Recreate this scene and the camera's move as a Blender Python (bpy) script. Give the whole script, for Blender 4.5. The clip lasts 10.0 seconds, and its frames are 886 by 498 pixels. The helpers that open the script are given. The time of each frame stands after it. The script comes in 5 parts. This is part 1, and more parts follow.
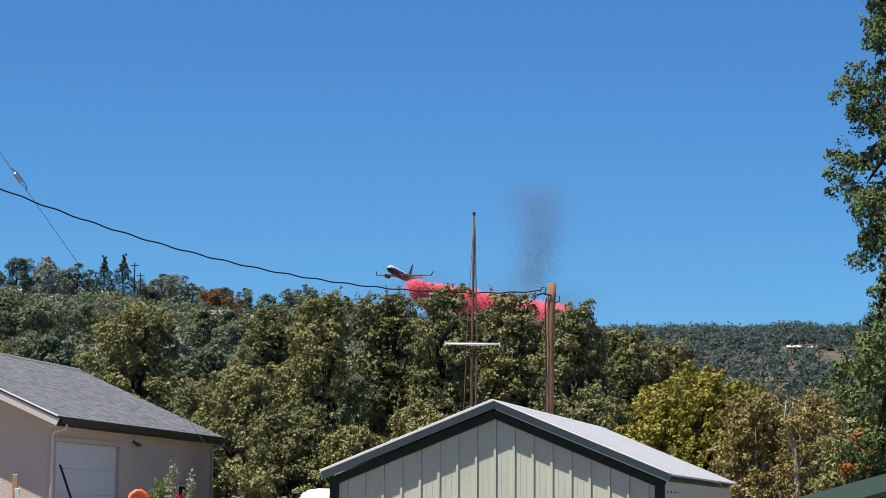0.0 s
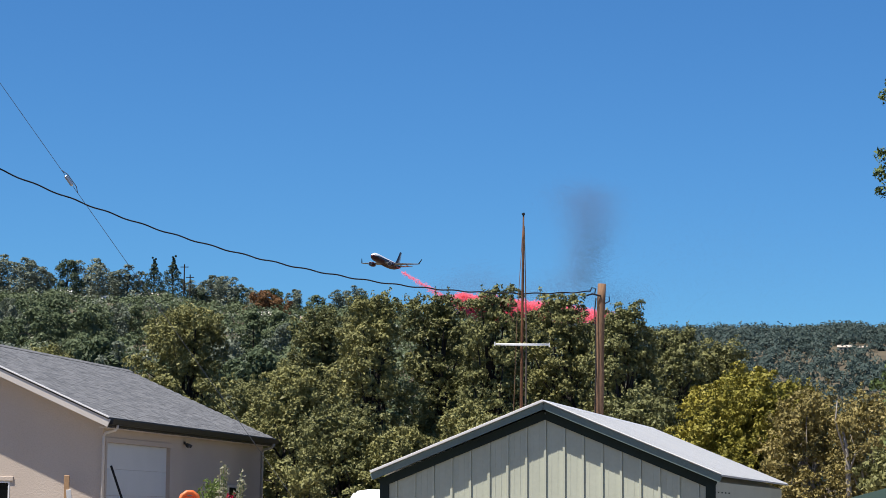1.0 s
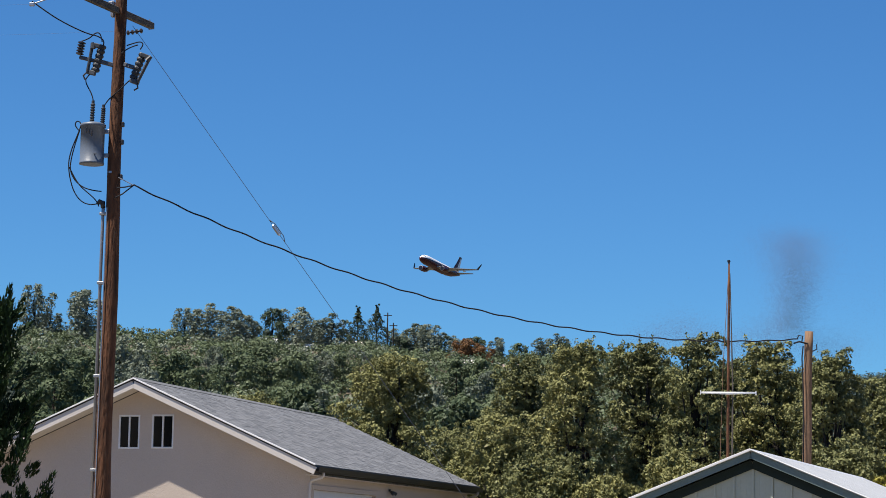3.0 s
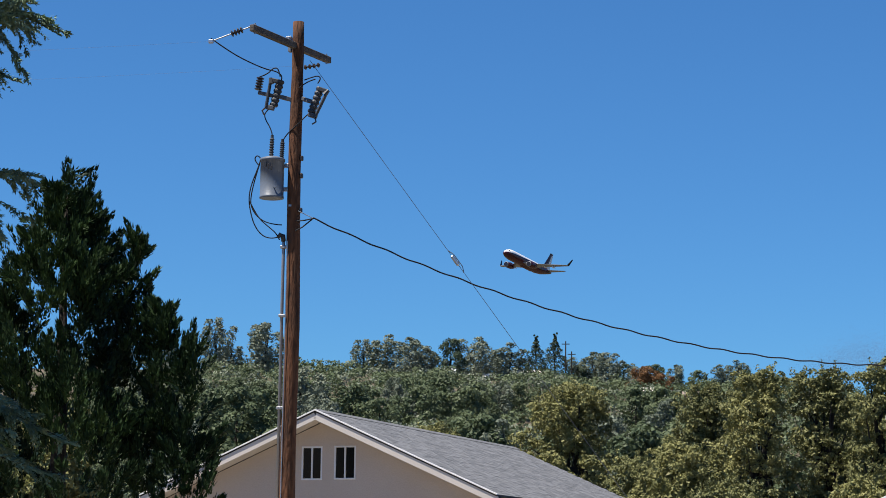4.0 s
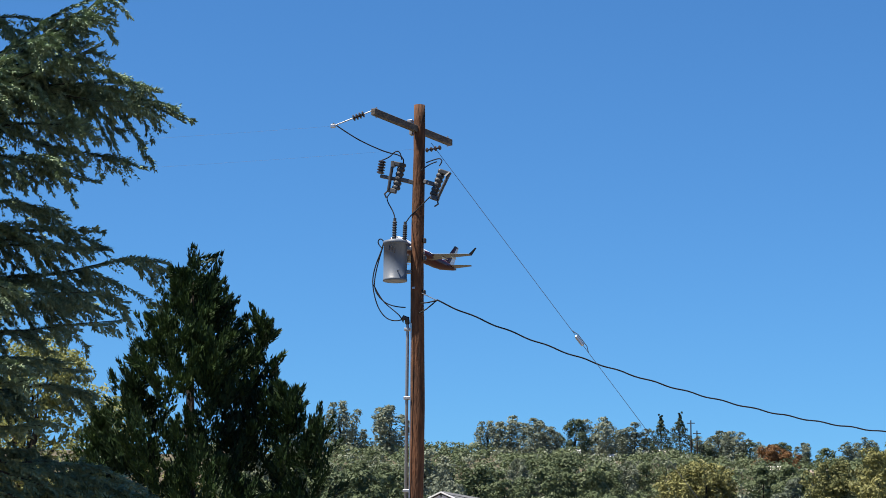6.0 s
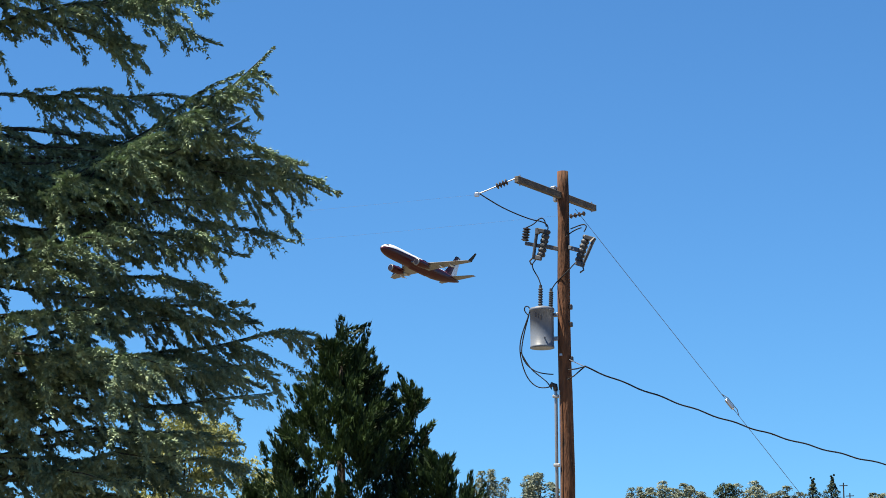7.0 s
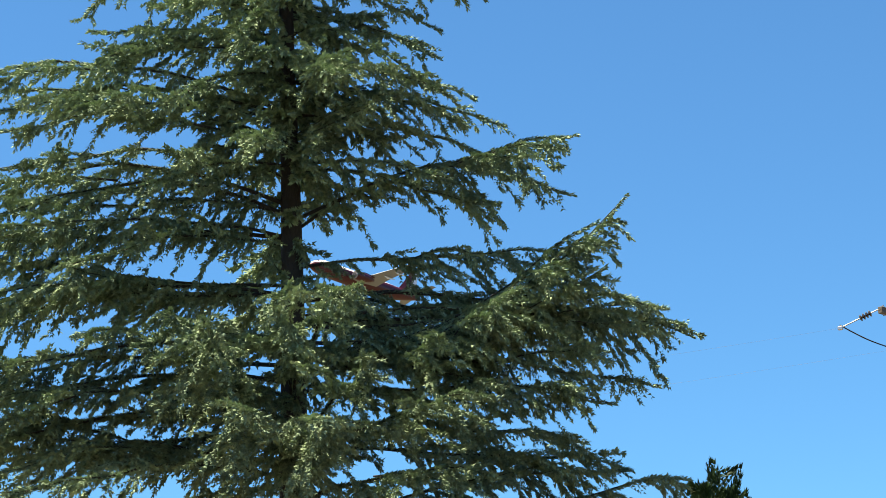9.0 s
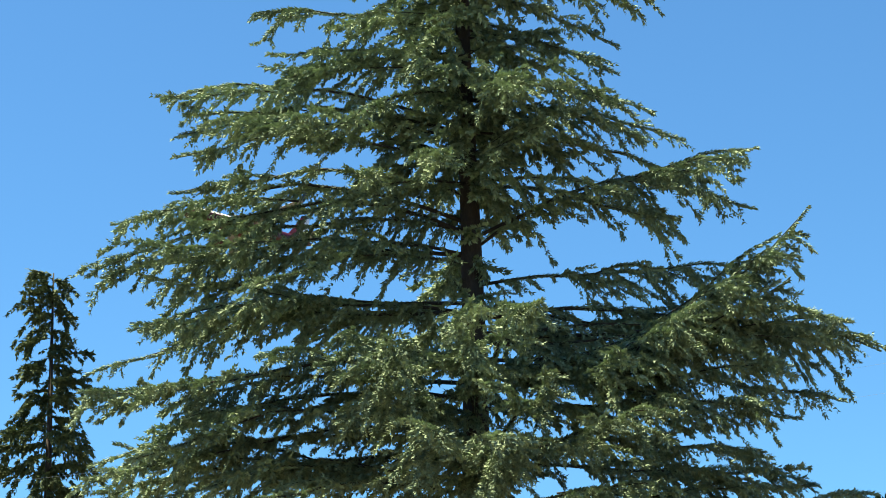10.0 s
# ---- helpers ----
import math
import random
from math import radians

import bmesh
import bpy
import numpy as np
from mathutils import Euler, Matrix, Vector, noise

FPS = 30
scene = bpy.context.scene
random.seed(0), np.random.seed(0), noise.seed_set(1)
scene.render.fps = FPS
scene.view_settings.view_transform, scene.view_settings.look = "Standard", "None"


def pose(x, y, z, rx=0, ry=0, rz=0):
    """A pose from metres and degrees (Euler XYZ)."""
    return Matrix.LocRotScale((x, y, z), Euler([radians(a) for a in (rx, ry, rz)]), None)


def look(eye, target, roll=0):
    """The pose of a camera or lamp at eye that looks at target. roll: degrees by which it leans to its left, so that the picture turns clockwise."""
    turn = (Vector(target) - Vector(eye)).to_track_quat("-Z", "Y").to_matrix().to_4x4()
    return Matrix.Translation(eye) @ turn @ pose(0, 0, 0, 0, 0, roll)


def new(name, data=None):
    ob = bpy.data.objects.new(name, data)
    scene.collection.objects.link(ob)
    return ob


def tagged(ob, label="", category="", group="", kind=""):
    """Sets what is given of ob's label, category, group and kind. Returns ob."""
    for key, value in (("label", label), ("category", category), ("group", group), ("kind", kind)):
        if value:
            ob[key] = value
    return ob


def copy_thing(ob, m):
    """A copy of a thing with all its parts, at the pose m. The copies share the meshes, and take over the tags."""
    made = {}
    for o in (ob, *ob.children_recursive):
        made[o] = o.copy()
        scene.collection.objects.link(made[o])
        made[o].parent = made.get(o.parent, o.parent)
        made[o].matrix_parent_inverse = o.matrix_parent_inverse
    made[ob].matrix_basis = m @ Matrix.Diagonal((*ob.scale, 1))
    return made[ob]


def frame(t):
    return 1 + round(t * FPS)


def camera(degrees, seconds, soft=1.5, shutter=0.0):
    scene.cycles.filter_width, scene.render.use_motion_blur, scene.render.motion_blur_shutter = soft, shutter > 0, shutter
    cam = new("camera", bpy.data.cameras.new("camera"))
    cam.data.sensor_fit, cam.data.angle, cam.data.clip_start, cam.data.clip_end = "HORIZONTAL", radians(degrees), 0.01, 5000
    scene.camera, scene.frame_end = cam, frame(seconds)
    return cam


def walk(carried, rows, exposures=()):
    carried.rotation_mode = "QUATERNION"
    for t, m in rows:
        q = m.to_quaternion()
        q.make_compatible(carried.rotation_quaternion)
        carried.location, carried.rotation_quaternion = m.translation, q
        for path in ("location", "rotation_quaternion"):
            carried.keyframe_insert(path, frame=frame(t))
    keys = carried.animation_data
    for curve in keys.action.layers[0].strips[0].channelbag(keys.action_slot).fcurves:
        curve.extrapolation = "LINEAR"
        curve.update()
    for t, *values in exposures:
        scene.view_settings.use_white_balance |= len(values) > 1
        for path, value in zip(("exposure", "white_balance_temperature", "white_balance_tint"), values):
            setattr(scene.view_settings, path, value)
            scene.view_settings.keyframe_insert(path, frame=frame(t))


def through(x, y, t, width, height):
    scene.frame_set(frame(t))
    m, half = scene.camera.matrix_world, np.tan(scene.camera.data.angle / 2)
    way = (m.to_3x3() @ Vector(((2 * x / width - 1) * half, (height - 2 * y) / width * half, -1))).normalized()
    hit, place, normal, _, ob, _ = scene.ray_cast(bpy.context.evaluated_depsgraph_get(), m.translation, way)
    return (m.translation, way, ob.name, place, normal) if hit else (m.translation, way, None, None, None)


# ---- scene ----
cam = camera(22.17, 10.0, soft=0.5)
PATH = [
    (0, 0.000, -0.000, 1.70, 96.523, -0.614, -0.121),
    (0.5, -0.003, -0.000, 1.70, 96.506, -0.603, 0.266),
    (1, -0.010, -0.000, 1.70, 96.529, -0.584, 1.128),
    (1.5, -0.020, -0.000, 1.70, 96.577, -0.753, 2.258),
    (2, -0.034, -0.001, 1.70, 96.643, -0.852, 3.811),
    (2.2, -0.040, -0.002, 1.70, 96.738, -0.946, 4.517),
    (3.3, -0.067, -0.005, 1.70, 97.986, -0.970, 7.594),
    (3.5, -0.079, -0.006, 1.70, 98.107, -0.960, 8.923),
    (4, -0.094, -0.009, 1.70, 98.345, -0.696, 10.784),
    (4.5, -0.100, -0.010, 1.70, 98.773, -0.446, 11.474),
    (5, -0.102, -0.011, 1.70, 99.102, -0.537, 11.738),
    (5.2, -0.103, -0.011, 1.70, 99.334, -0.572, 11.811),
    (6.5, -0.138, -0.019, 1.70, 101.184, -0.046, 16.002),
    (7, -0.152, -0.024, 1.70, 102.076, 0.243, 17.797),
    (7.5, -0.166, -0.028, 1.70, 102.792, 0.455, 19.461),
    (8, -0.185, -0.035, 1.70, 104.175, 0.531, 21.852),
    (8.5, -0.214, -0.048, 1.70, 105.100, 0.811, 25.604),
    (9, -0.226, -0.054, 1.70, 105.965, 1.665, 27.389),
    (9.5, -0.245, -0.064, 1.70, 106.319, 1.556, 29.858),
    (10, -0.262, -0.074, 1.70, 106.507, 1.235, 31.912),
]
walk(cam, [(t, pose(*p)) for t, *p in PATH], exposures=[(0.0, 0.68, 6500, 10), (2.0, 0.68, 6500, 10), (3.5, 0.71, 6500, 10), (5.0, 0.74, 6550, 10), (6.5, 1.16, 7000, 8), (8.0, 1.45, 7600, 5), (10.0, 1.74, 8300, 1)])

# ---- sky and sun ----
SUN = Vector((-0.374, -0.24, 1.0)).normalized()
world = bpy.data.worlds.new("sky")
scene.world = world
world.use_nodes = True
wn, wl = world.node_tree.nodes, world.node_tree.links
sky = wn.new("ShaderNodeTexSky")
sky.sky_type = "NISHITA"
sky.sun_disc = False
sky.sun_elevation = math.asin(SUN.z)
sky.sun_rotation = math.atan2(SUN.x, SUN.y)
sky.altitude, sky.air_density, sky.dust_density, sky.ozone_density = 600, 1.0, 0.1, 4.0
clear = wn.new("ShaderNodeVectorMath")
clear.operation = "MULTIPLY"
clear.inputs[1].default_value = (0.50, 1.0, 1.45)  # deep clear-air blue
wl.new(sky.outputs["Color"], clear.inputs[0])
wl.new(clear.outputs["Vector"], wn["Background"].inputs["Color"])
wn["Background"].inputs["Strength"].default_value = 0.05
sun = new("sun", bpy.data.lights.new("sun", "SUN"))
sun.data.energy, sun.data.angle, sun.data.color = 5.0, radians(0.5), (1.0, 0.93, 0.83)
sun.matrix_world = look(SUN * 50, (0, 0, 0))


# ---- materials ----
def material(name, rough=0.8, metal=0.0):
    m = bpy.data.materials.new(name)
    m.use_nodes = True
    b = m.node_tree.nodes["Principled BSDF"]
    b.inputs["Roughness"].default_value, b.inputs["Metallic"].default_value = rough, metal
    return m, m.node_tree.nodes, m.node_tree.links, b


def ramp(n, stops, mode="LINEAR"):
    r = n.new("ShaderNodeValToRGB")
    r.color_ramp.interpolation = mode
    e = r.color_ramp.elements
    while len(e) < len(stops):
        e.new(0.5)
    for el, (p, c) in zip(e, stops):
        el.position, el.color = p, (*c, 1)
    return r


def surface(name, dark, light, scale=3.0, fine=40.0, rough=0.8, metal=0.0, bump=0.1, stretch=(1, 1, 1), depth=0.02):
    """A worn surface: colour wanders between two tones at two scales, with fine relief."""
    m, n, l, b = material(name, rough, metal)
    co, mp = n.new("ShaderNodeTexCoord"), n.new("ShaderNodeMapping")
    mp.inputs["Scale"].default_value = stretch
    l.new(co.outputs["Object"], mp.inputs["Vector"])
    big, small = n.new("ShaderNodeTexNoise"), n.new("ShaderNodeTexNoise")
    big.inputs["Scale"].default_value, big.inputs["Detail"].default_value = scale, 5
    small.inputs["Scale"].default_value, small.inputs["Detail"].default_value = fine, 3
    mix = n.new("ShaderNodeMath")
    mix.operation = "MULTIPLY_ADD"
    mix.inputs[1].default_value = 0.45
    for t in (big, small):
        l.new(mp.outputs[0], t.inputs["Vector"])
    half = n.new("ShaderNodeMath")
    half.operation = "MULTIPLY"
    half.inputs[1].default_value = 0.55
    l.new(big.outputs["Fac"], half.inputs[0])
    l.new(small.outputs["Fac"], mix.inputs[0])
    l.new(half.outputs[0], mix.inputs[2])
    r = ramp(n, [(0.3, dark), (0.7, light)])
    l.new(mix.outputs[0], r.inputs[0])
    l.new(r.outputs[0], b.inputs["Base Color"])
    bp = n.new("ShaderNodeBump")
    bp.inputs["Strength"].default_value, bp.inputs["Distance"].default_value = bump, depth
    l.new(small.outputs["Fac"], bp.inputs["Height"])
    l.new(bp.outputs[0], b.inputs["Normal"])
    return m


def foliage(name, dark, mid, light, through=0.25, rough=0.55, thin=0.0, patch=0.9, own=0.12):
    """Leaves: tones wander from spray to spray, leaf to leaf and tree to tree; a little light passes through."""
    m, n, l, b = material(name, rough)
    g, oi = n.new("ShaderNodeNewGeometry"), n.new("ShaderNodeObjectInfo")
    co, big = n.new("ShaderNodeTexCoord"), n.new("ShaderNodeTexNoise")
    big.inputs["Scale"].default_value, big.inputs["Detail"].default_value = patch, 3
    l.new(co.outputs["Object"], big.inputs["Vector"])
    whole = n.new("ShaderNodeMath")
    whole.operation = "MULTIPLY_ADD"
    whole.inputs[1].default_value, whole.inputs[2].default_value = own, -0.08 - own / 2
    l.new(oi.outputs["Random"], whole.inputs[0])
    mix = n.new("ShaderNodeMath")
    mix.operation = "MULTIPLY_ADD"
    mix.inputs[1].default_value = 0.26
    l.new(g.outputs["Random Per Island"], mix.inputs[0])
    l.new(whole.outputs[0], mix.inputs[2])
    add = n.new("ShaderNodeMath")
    add.operation = "MULTIPLY_ADD"
    add.inputs[1].default_value = 0.9
    l.new(big.outputs["Fac"], add.inputs[0])
    l.new(mix.outputs[0], add.inputs[2])
    b.inputs["Specular IOR Level"].default_value = 0.15
    r = ramp(n, [(0.1, dark), (0.5, mid), (0.95, light)])
    l.new(add.outputs[0], r.inputs[0])
    l.new(r.outputs[0], b.inputs["Base Color"])
    tr, sh = n.new("ShaderNodeBsdfTranslucent"), n.new("ShaderNodeMixShader")
    l.new(r.outputs[0], tr.inputs["Color"])
    sh.inputs[0].default_value = through
    l.new(b.outputs[0], sh.inputs[1])
    l.new(tr.outputs[0], sh.inputs[2])
    if thin:  # fine spray and smoke: most of the light passes
        tp, veil = n.new("ShaderNodeBsdfTransparent"), n.new("ShaderNodeMixShader")
        veil.inputs[0].default_value = thin
        l.new(sh.outputs[0], veil.inputs[2])
        l.new(tp.outputs[0], veil.inputs[1])
        sh = veil
    l.new(sh.outputs[0], n["Material Output"].inputs["Surface"])
    return m


STUCCO = surface("stucco", (0.452, 0.382, 0.323), (0.523, 0.447, 0.385), 0.6, 30, 0.9, bump=0.4)
TRIM = surface("painted_trim", (0.508, 0.467, 0.426), (0.574, 0.533, 0.492), 1.5, 50, 0.6)
SHINGLE = surface("asphalt_shingle", (0.098, 0.102, 0.109), (0.184, 0.189, 0.197), 1.5, 60, 0.95, bump=0.6)
GUTTER = surface("brown_gutter", (0.015, 0.011, 0.010), (0.029, 0.023, 0.021), 2, 40, 0.45)
FLASHING = surface("white_flashing", (0.640, 0.640, 0.640), (0.722, 0.722, 0.722), 2, 50, 0.4)
DARK_FELT = surface("dark_felt", (0.016, 0.016, 0.018), (0.033, 0.033, 0.034), 3, 60, 0.9)
WHITE_PAINT = surface("white_paint", (0.590, 0.607, 0.623), (0.672, 0.681, 0.689), 1, 30, 0.45)
DARK_GLASS, _, _, _b = material("dark_window_glass", 0.08)
_b.inputs["Base Color"].default_value = (0.004, 0.005, 0.006, 1)
_b.inputs["Specular IOR Level"].default_value = 0.3
SIDING = surface("pale_green_siding", (0.443, 0.467, 0.377), (0.517, 0.541, 0.443), 1.2, 20, 0.5, bump=0.05)
SHED_TRIM = surface("dark_green_trim", (0.006, 0.016, 0.013), (0.012, 0.026, 0.021), 2, 30, 0.8)
SHED_FASCIA = surface("grey_green_fascia", (0.121, 0.172, 0.168), (0.166, 0.225, 0.215), 2, 30, 0.6)
SHED_ROOF = surface("white_metal_roof", (0.498, 0.511, 0.525), (0.565, 0.572, 0.578), 0.8, 20, 0.35, bump=0.05)
POLE_WOOD = surface("weathered_pole_wood", (0.003, 0.002, 0.0015), (0.19, 0.076, 0.032), 1.3, 9, 0.95, bump=1.0, stretch=(2.6, 2.6, 0.5), depth=0.04)
PALE_WOOD = surface("sun_bleached_wood", (0.107, 0.057, 0.031), (0.262, 0.152, 0.086), 2.0, 16, 0.9, bump=0.6, stretch=(3, 3, 0.4))
ARM_WOOD = surface("grey_timber", (0.040, 0.032, 0.026), (0.115, 0.098, 0.082), 2.0, 16, 0.9, bump=0.4, stretch=(0.5, 3, 3))
TANK = surface("grey_tank_paint", (0.108, 0.129, 0.164), (0.139, 0.164, 0.202), 1.5, 20, 0.45)
GALV = surface("galvanised_steel", (0.271, 0.279, 0.295), (0.410, 0.418, 0.435), 3, 40, 0.45, 0.6)
DARK_STEEL = surface("tarnished_steel", (0.06, 0.063, 0.07), (0.13, 0.135, 0.145), 4, 40, 0.6, 0.3)
PORCELAIN = surface("dark_porcelain", (0.025, 0.018, 0.016), (0.049, 0.041, 0.037), 5, 40, 0.25)
GREY_POLYMER = surface("grey_polymer", (0.023, 0.025, 0.028), (0.053, 0.056, 0.061), 5, 40, 0.5)
CABLE = surface("black_cable", (0.004, 0.005, 0.008), (0.009, 0.010, 0.015), 5, 40, 0.9)
WIRE = surface("bright_wire", (0.369, 0.377, 0.394), (0.533, 0.541, 0.558), 5, 40, 0.35, 0.8)
GUY = surface("steel_guy_wire", (0.098, 0.107, 0.123), (0.164, 0.172, 0.189), 5, 40, 0.5, 0.5)
BARK = surface("dark_bark", (0.013, 0.011, 0.009), (0.041, 0.032, 0.025), 3, 25, 0.95, bump=0.8, stretch=(2, 2, 0.6))
PALE_BARK = surface("pale_dead_bark", (0.246, 0.213, 0.180), (0.410, 0.369, 0.328), 3, 25, 0.95)
SOIL = surface("dry_grass_soil", (0.053, 0.046, 0.028), (0.123, 0.098, 0.061), 0.05, 1.5, 1.0, bump=0.5, depth=0.1)
CEDAR = foliage("cedar_needles", (0.024, 0.050, 0.036), (0.200, 0.275, 0.170), (0.44, 0.53, 0.33), 0.02, 0.75, patch=2.2)
CEDAR_DARK = foliage("young_cedar_needles", (0.027, 0.044, 0.026), (0.069, 0.101, 0.048), (0.170, 0.203, 0.091), 0.06, 0.75)
THUJA = foliage("dark_cedar_sprays", (0.008, 0.017, 0.011), (0.020, 0.042, 0.017), (0.066, 0.111, 0.032), 0.1)
OAK = foliage("oak_leaves", (0.030, 0.037, 0.018), (0.160, 0.166, 0.066), (0.310, 0.301, 0.126), 0.06)
OAK_LIGHT = foliage("light_oak_leaves", (0.039, 0.047, 0.022), (0.193, 0.193, 0.073), (0.365, 0.343, 0.138), 0.06)
LIVE_OAK = foliage("live_oak_leaves", (0.043, 0.070, 0.024), (0.099, 0.137, 0.047), (0.189, 0.222, 0.081), 0.06, 0.6)
YELLOW = foliage("yellowing_leaves", (0.080, 0.078, 0.018), (0.215, 0.198, 0.034), (0.41, 0.345, 0.075), 0.06)
WILLOW = foliage("willow_leaves", (0.107, 0.123, 0.041), (0.238, 0.254, 0.094), (0.410, 0.410, 0.180), 0.2)
BROWNING = foliage("browning_leaves", (0.091, 0.077, 0.031), (0.222, 0.185, 0.065), (0.443, 0.351, 0.141), 0.06)
ORANGE_LEAF = foliage("dry_orange_leaves", (0.20, 0.085, 0.025), (0.33, 0.15, 0.045), (0.46, 0.25, 0.08), 0.06)
RUST = foliage("rust_leaves", (0.082, 0.041, 0.018), (0.164, 0.086, 0.037), (0.246, 0.139, 0.066), 0.2)
HILL_GREEN = foliage("hillside_leaves", (0.062, 0.086, 0.046), (0.100, 0.130, 0.066), (0.155, 0.182, 0.096), 0.15, patch=0.25, own=0.45)
HILL_GREY = foliage("grey_pine_needles", (0.100, 0.126, 0.092), (0.165, 0.190, 0.138), (0.25, 0.275, 0.20), 0.15, patch=0.25, own=0.45)
HILL_DARK = foliage("dark_pine_needles", (0.028, 0.044, 0.030), (0.061, 0.086, 0.052), (0.107, 0.139, 0.082), 0.08, patch=0.25, own=0.35)
# distance haze is put into this narrow blue-green range
FAR_HAZE_GREEN = foliage("hazy_far_woodland", (0.048, 0.074, 0.068), (0.061, 0.089, 0.079), (0.076, 0.104, 0.091), 0.3, patch=0.02, own=0.0)


# ---- mesh helpers ----
def link(name, mesh, mat, parent=None, label=""):
    for m in mat if isinstance(mat, (list, tuple)) else [mat]:
        mesh.materials.append(m)
    ob = new(name, mesh)
    ob.parent = parent
    return tagged(ob, label)


def part(name, bm, mat, parent=None, label="", smooth=False):
    mesh = bpy.data.meshes.new(name)
    bmesh.ops.recalc_face_normals(bm, faces=bm.faces)
    bm.to_mesh(mesh)
    bm.free()
    if smooth:
        mesh.shade_smooth()
    return link(name, mesh, mat, parent, label)


def thing(name, m, label, category, group="", kind=""):
    ob = new(name)
    ob.matrix_basis = m
    return tagged(ob, label, category, group, kind)


def box(bm, c, s, m=None, bevel=0.0):
    """A box of size s centred at c, its edges rounded by bevel."""
    got = bmesh.ops.create_cube(bm, size=1)
    vs = got["verts"]
    bmesh.ops.transform(bm, matrix=(m or Matrix()) @ Matrix.Translation(c) @ Matrix.Diagonal((*s, 1)), verts=vs)
    if bevel:
        es = list({e for v in vs for e in v.link_edges})
        bmesh.ops.bevel(bm, geom=es, offset=bevel, segments=1, affect="EDGES")
    return bm


def beam(bm, a, b, w, h, bevel=0.0):
    """A straight timber or rail from a to b, w wide and h deep."""
    a, b = Vector(a), Vector(b)
    d = b - a
    m = Matrix.Translation((a + b) / 2) @ d.to_track_quat("X", "Z").to_matrix().to_4x4()
    return box(bm, (0, 0, 0), (d.length, w, h), m, bevel)


def tube(bm, pts, radii, segs=8, cap=True):
    """A round bar through pts; radii is one number or one for each point."""
    pts = [Vector(p) for p in pts]
    radii = [radii] * len(pts) if isinstance(radii, (int, float)) else radii
    rings, side = [], None
    for i, p in enumerate(pts):
        d = (pts[min(i + 1, len(pts) - 1)] - pts[max(i - 1, 0)]).normalized()
        if side is None:
            side = d.orthogonal().normalized()
        side = (side - d * side.dot(d)).normalized()
        up = d.cross(side)
        rings.append([bm.verts.new(p + (side * math.cos(a) + up * math.sin(a)) * radii[i]) for a in (math.tau * k / segs for k in range(segs))])
    for r0, r1 in zip(rings, rings[1:]):
        for k in range(segs):
            bm.faces.new((r0[k], r0[(k + 1) % segs], r1[(k + 1) % segs], r1[k]))
    if cap:
        bm.faces.new(list(reversed(rings[0])))
        bm.faces.new(rings[-1])
    return bm


def prism(bm, outline, axis_from, axis_to):
    """A solid from an outline of (x, z) points, drawn out along y."""
    a = [bm.verts.new((x, axis_from, z)) for x, z in outline]
    b = [bm.verts.new((x, axis_to, z)) for x, z in outline]
    bm.faces.new(a)
    bm.faces.new(list(reversed(b)))
    for i in range(len(a)):
        j = (i + 1) % len(a)
        bm.faces.new((a[j], a[i], b[i], b[j]))
    return bm


def cards(name, c, u, v, mat, parent=None, label=""):
    """Leaf-shaped facets: centres c, half lengths u, half widths v (arrays of n x 3)."""
    n = len(c)
    co = np.empty((n, 3, 3), np.float32)
    co[:, 0], co[:, 1], co[:, 2] = c + u, c - u * 0.8 + v, c - u * 0.8 - v
    mesh = bpy.data.meshes.new(name)
    mesh.vertices.add(3 * n)
    mesh.vertices.foreach_set("co", co.ravel())
    mesh.loops.add(3 * n)
    mesh.loops.foreach_set("vertex_index", np.arange(3 * n, dtype=np.int32))
    mesh.polygons.add(n)
    mesh.polygons.foreach_set("loop_start", np.arange(0, 3 * n, 3, dtype=np.int32))
    mesh.update(calc_edges=True)
    return link(name, mesh, mat, parent, label)


def unit(a):
    return a / (np.linalg.norm(a, axis=-1, keepdims=True) + 1e-9)


def at(az, dist, z=0.0):
    """The place that lies dist metres off, az degrees to the left of straight ahead."""
    return (-math.sin(radians(az)) * dist, math.cos(radians(az)) * dist, z)


# ---- ground ----
def smooth(a, b, x):
    t = np.clip((x - a) / (b - a), 0, 1)
    return t * t * (3 - 2 * t)


def height(x, y):
    """The lie of the land: a level yard, a wooded hill beyond it, a farther ridge behind."""
    x, y = np.asarray(x, float), np.asarray(y, float)
    r, az = np.hypot(x, y), np.degrees(np.arctan2(-x, y))
    climb = np.clip((r - 110) / 285, 0, 1) ** 1.2
    hill = 36.6 * climb * smooth(-7, 2, az) * (1 + 0.03 * np.tanh((az - 8) / 3) + 0.010 * np.sin(az * 2.3 + 1))
    far = 96 * smooth(500, 1280, r) * (1 + 0.006 * np.sin(az * 0.7 + 2) + 0.006 * np.sin(az * 1.9))
    rough = 0.9 * np.sin(x * 0.045 + 1) * np.sin(y * 0.05) * smooth(120, 260, r)
    return np.maximum(hill, far) + rough


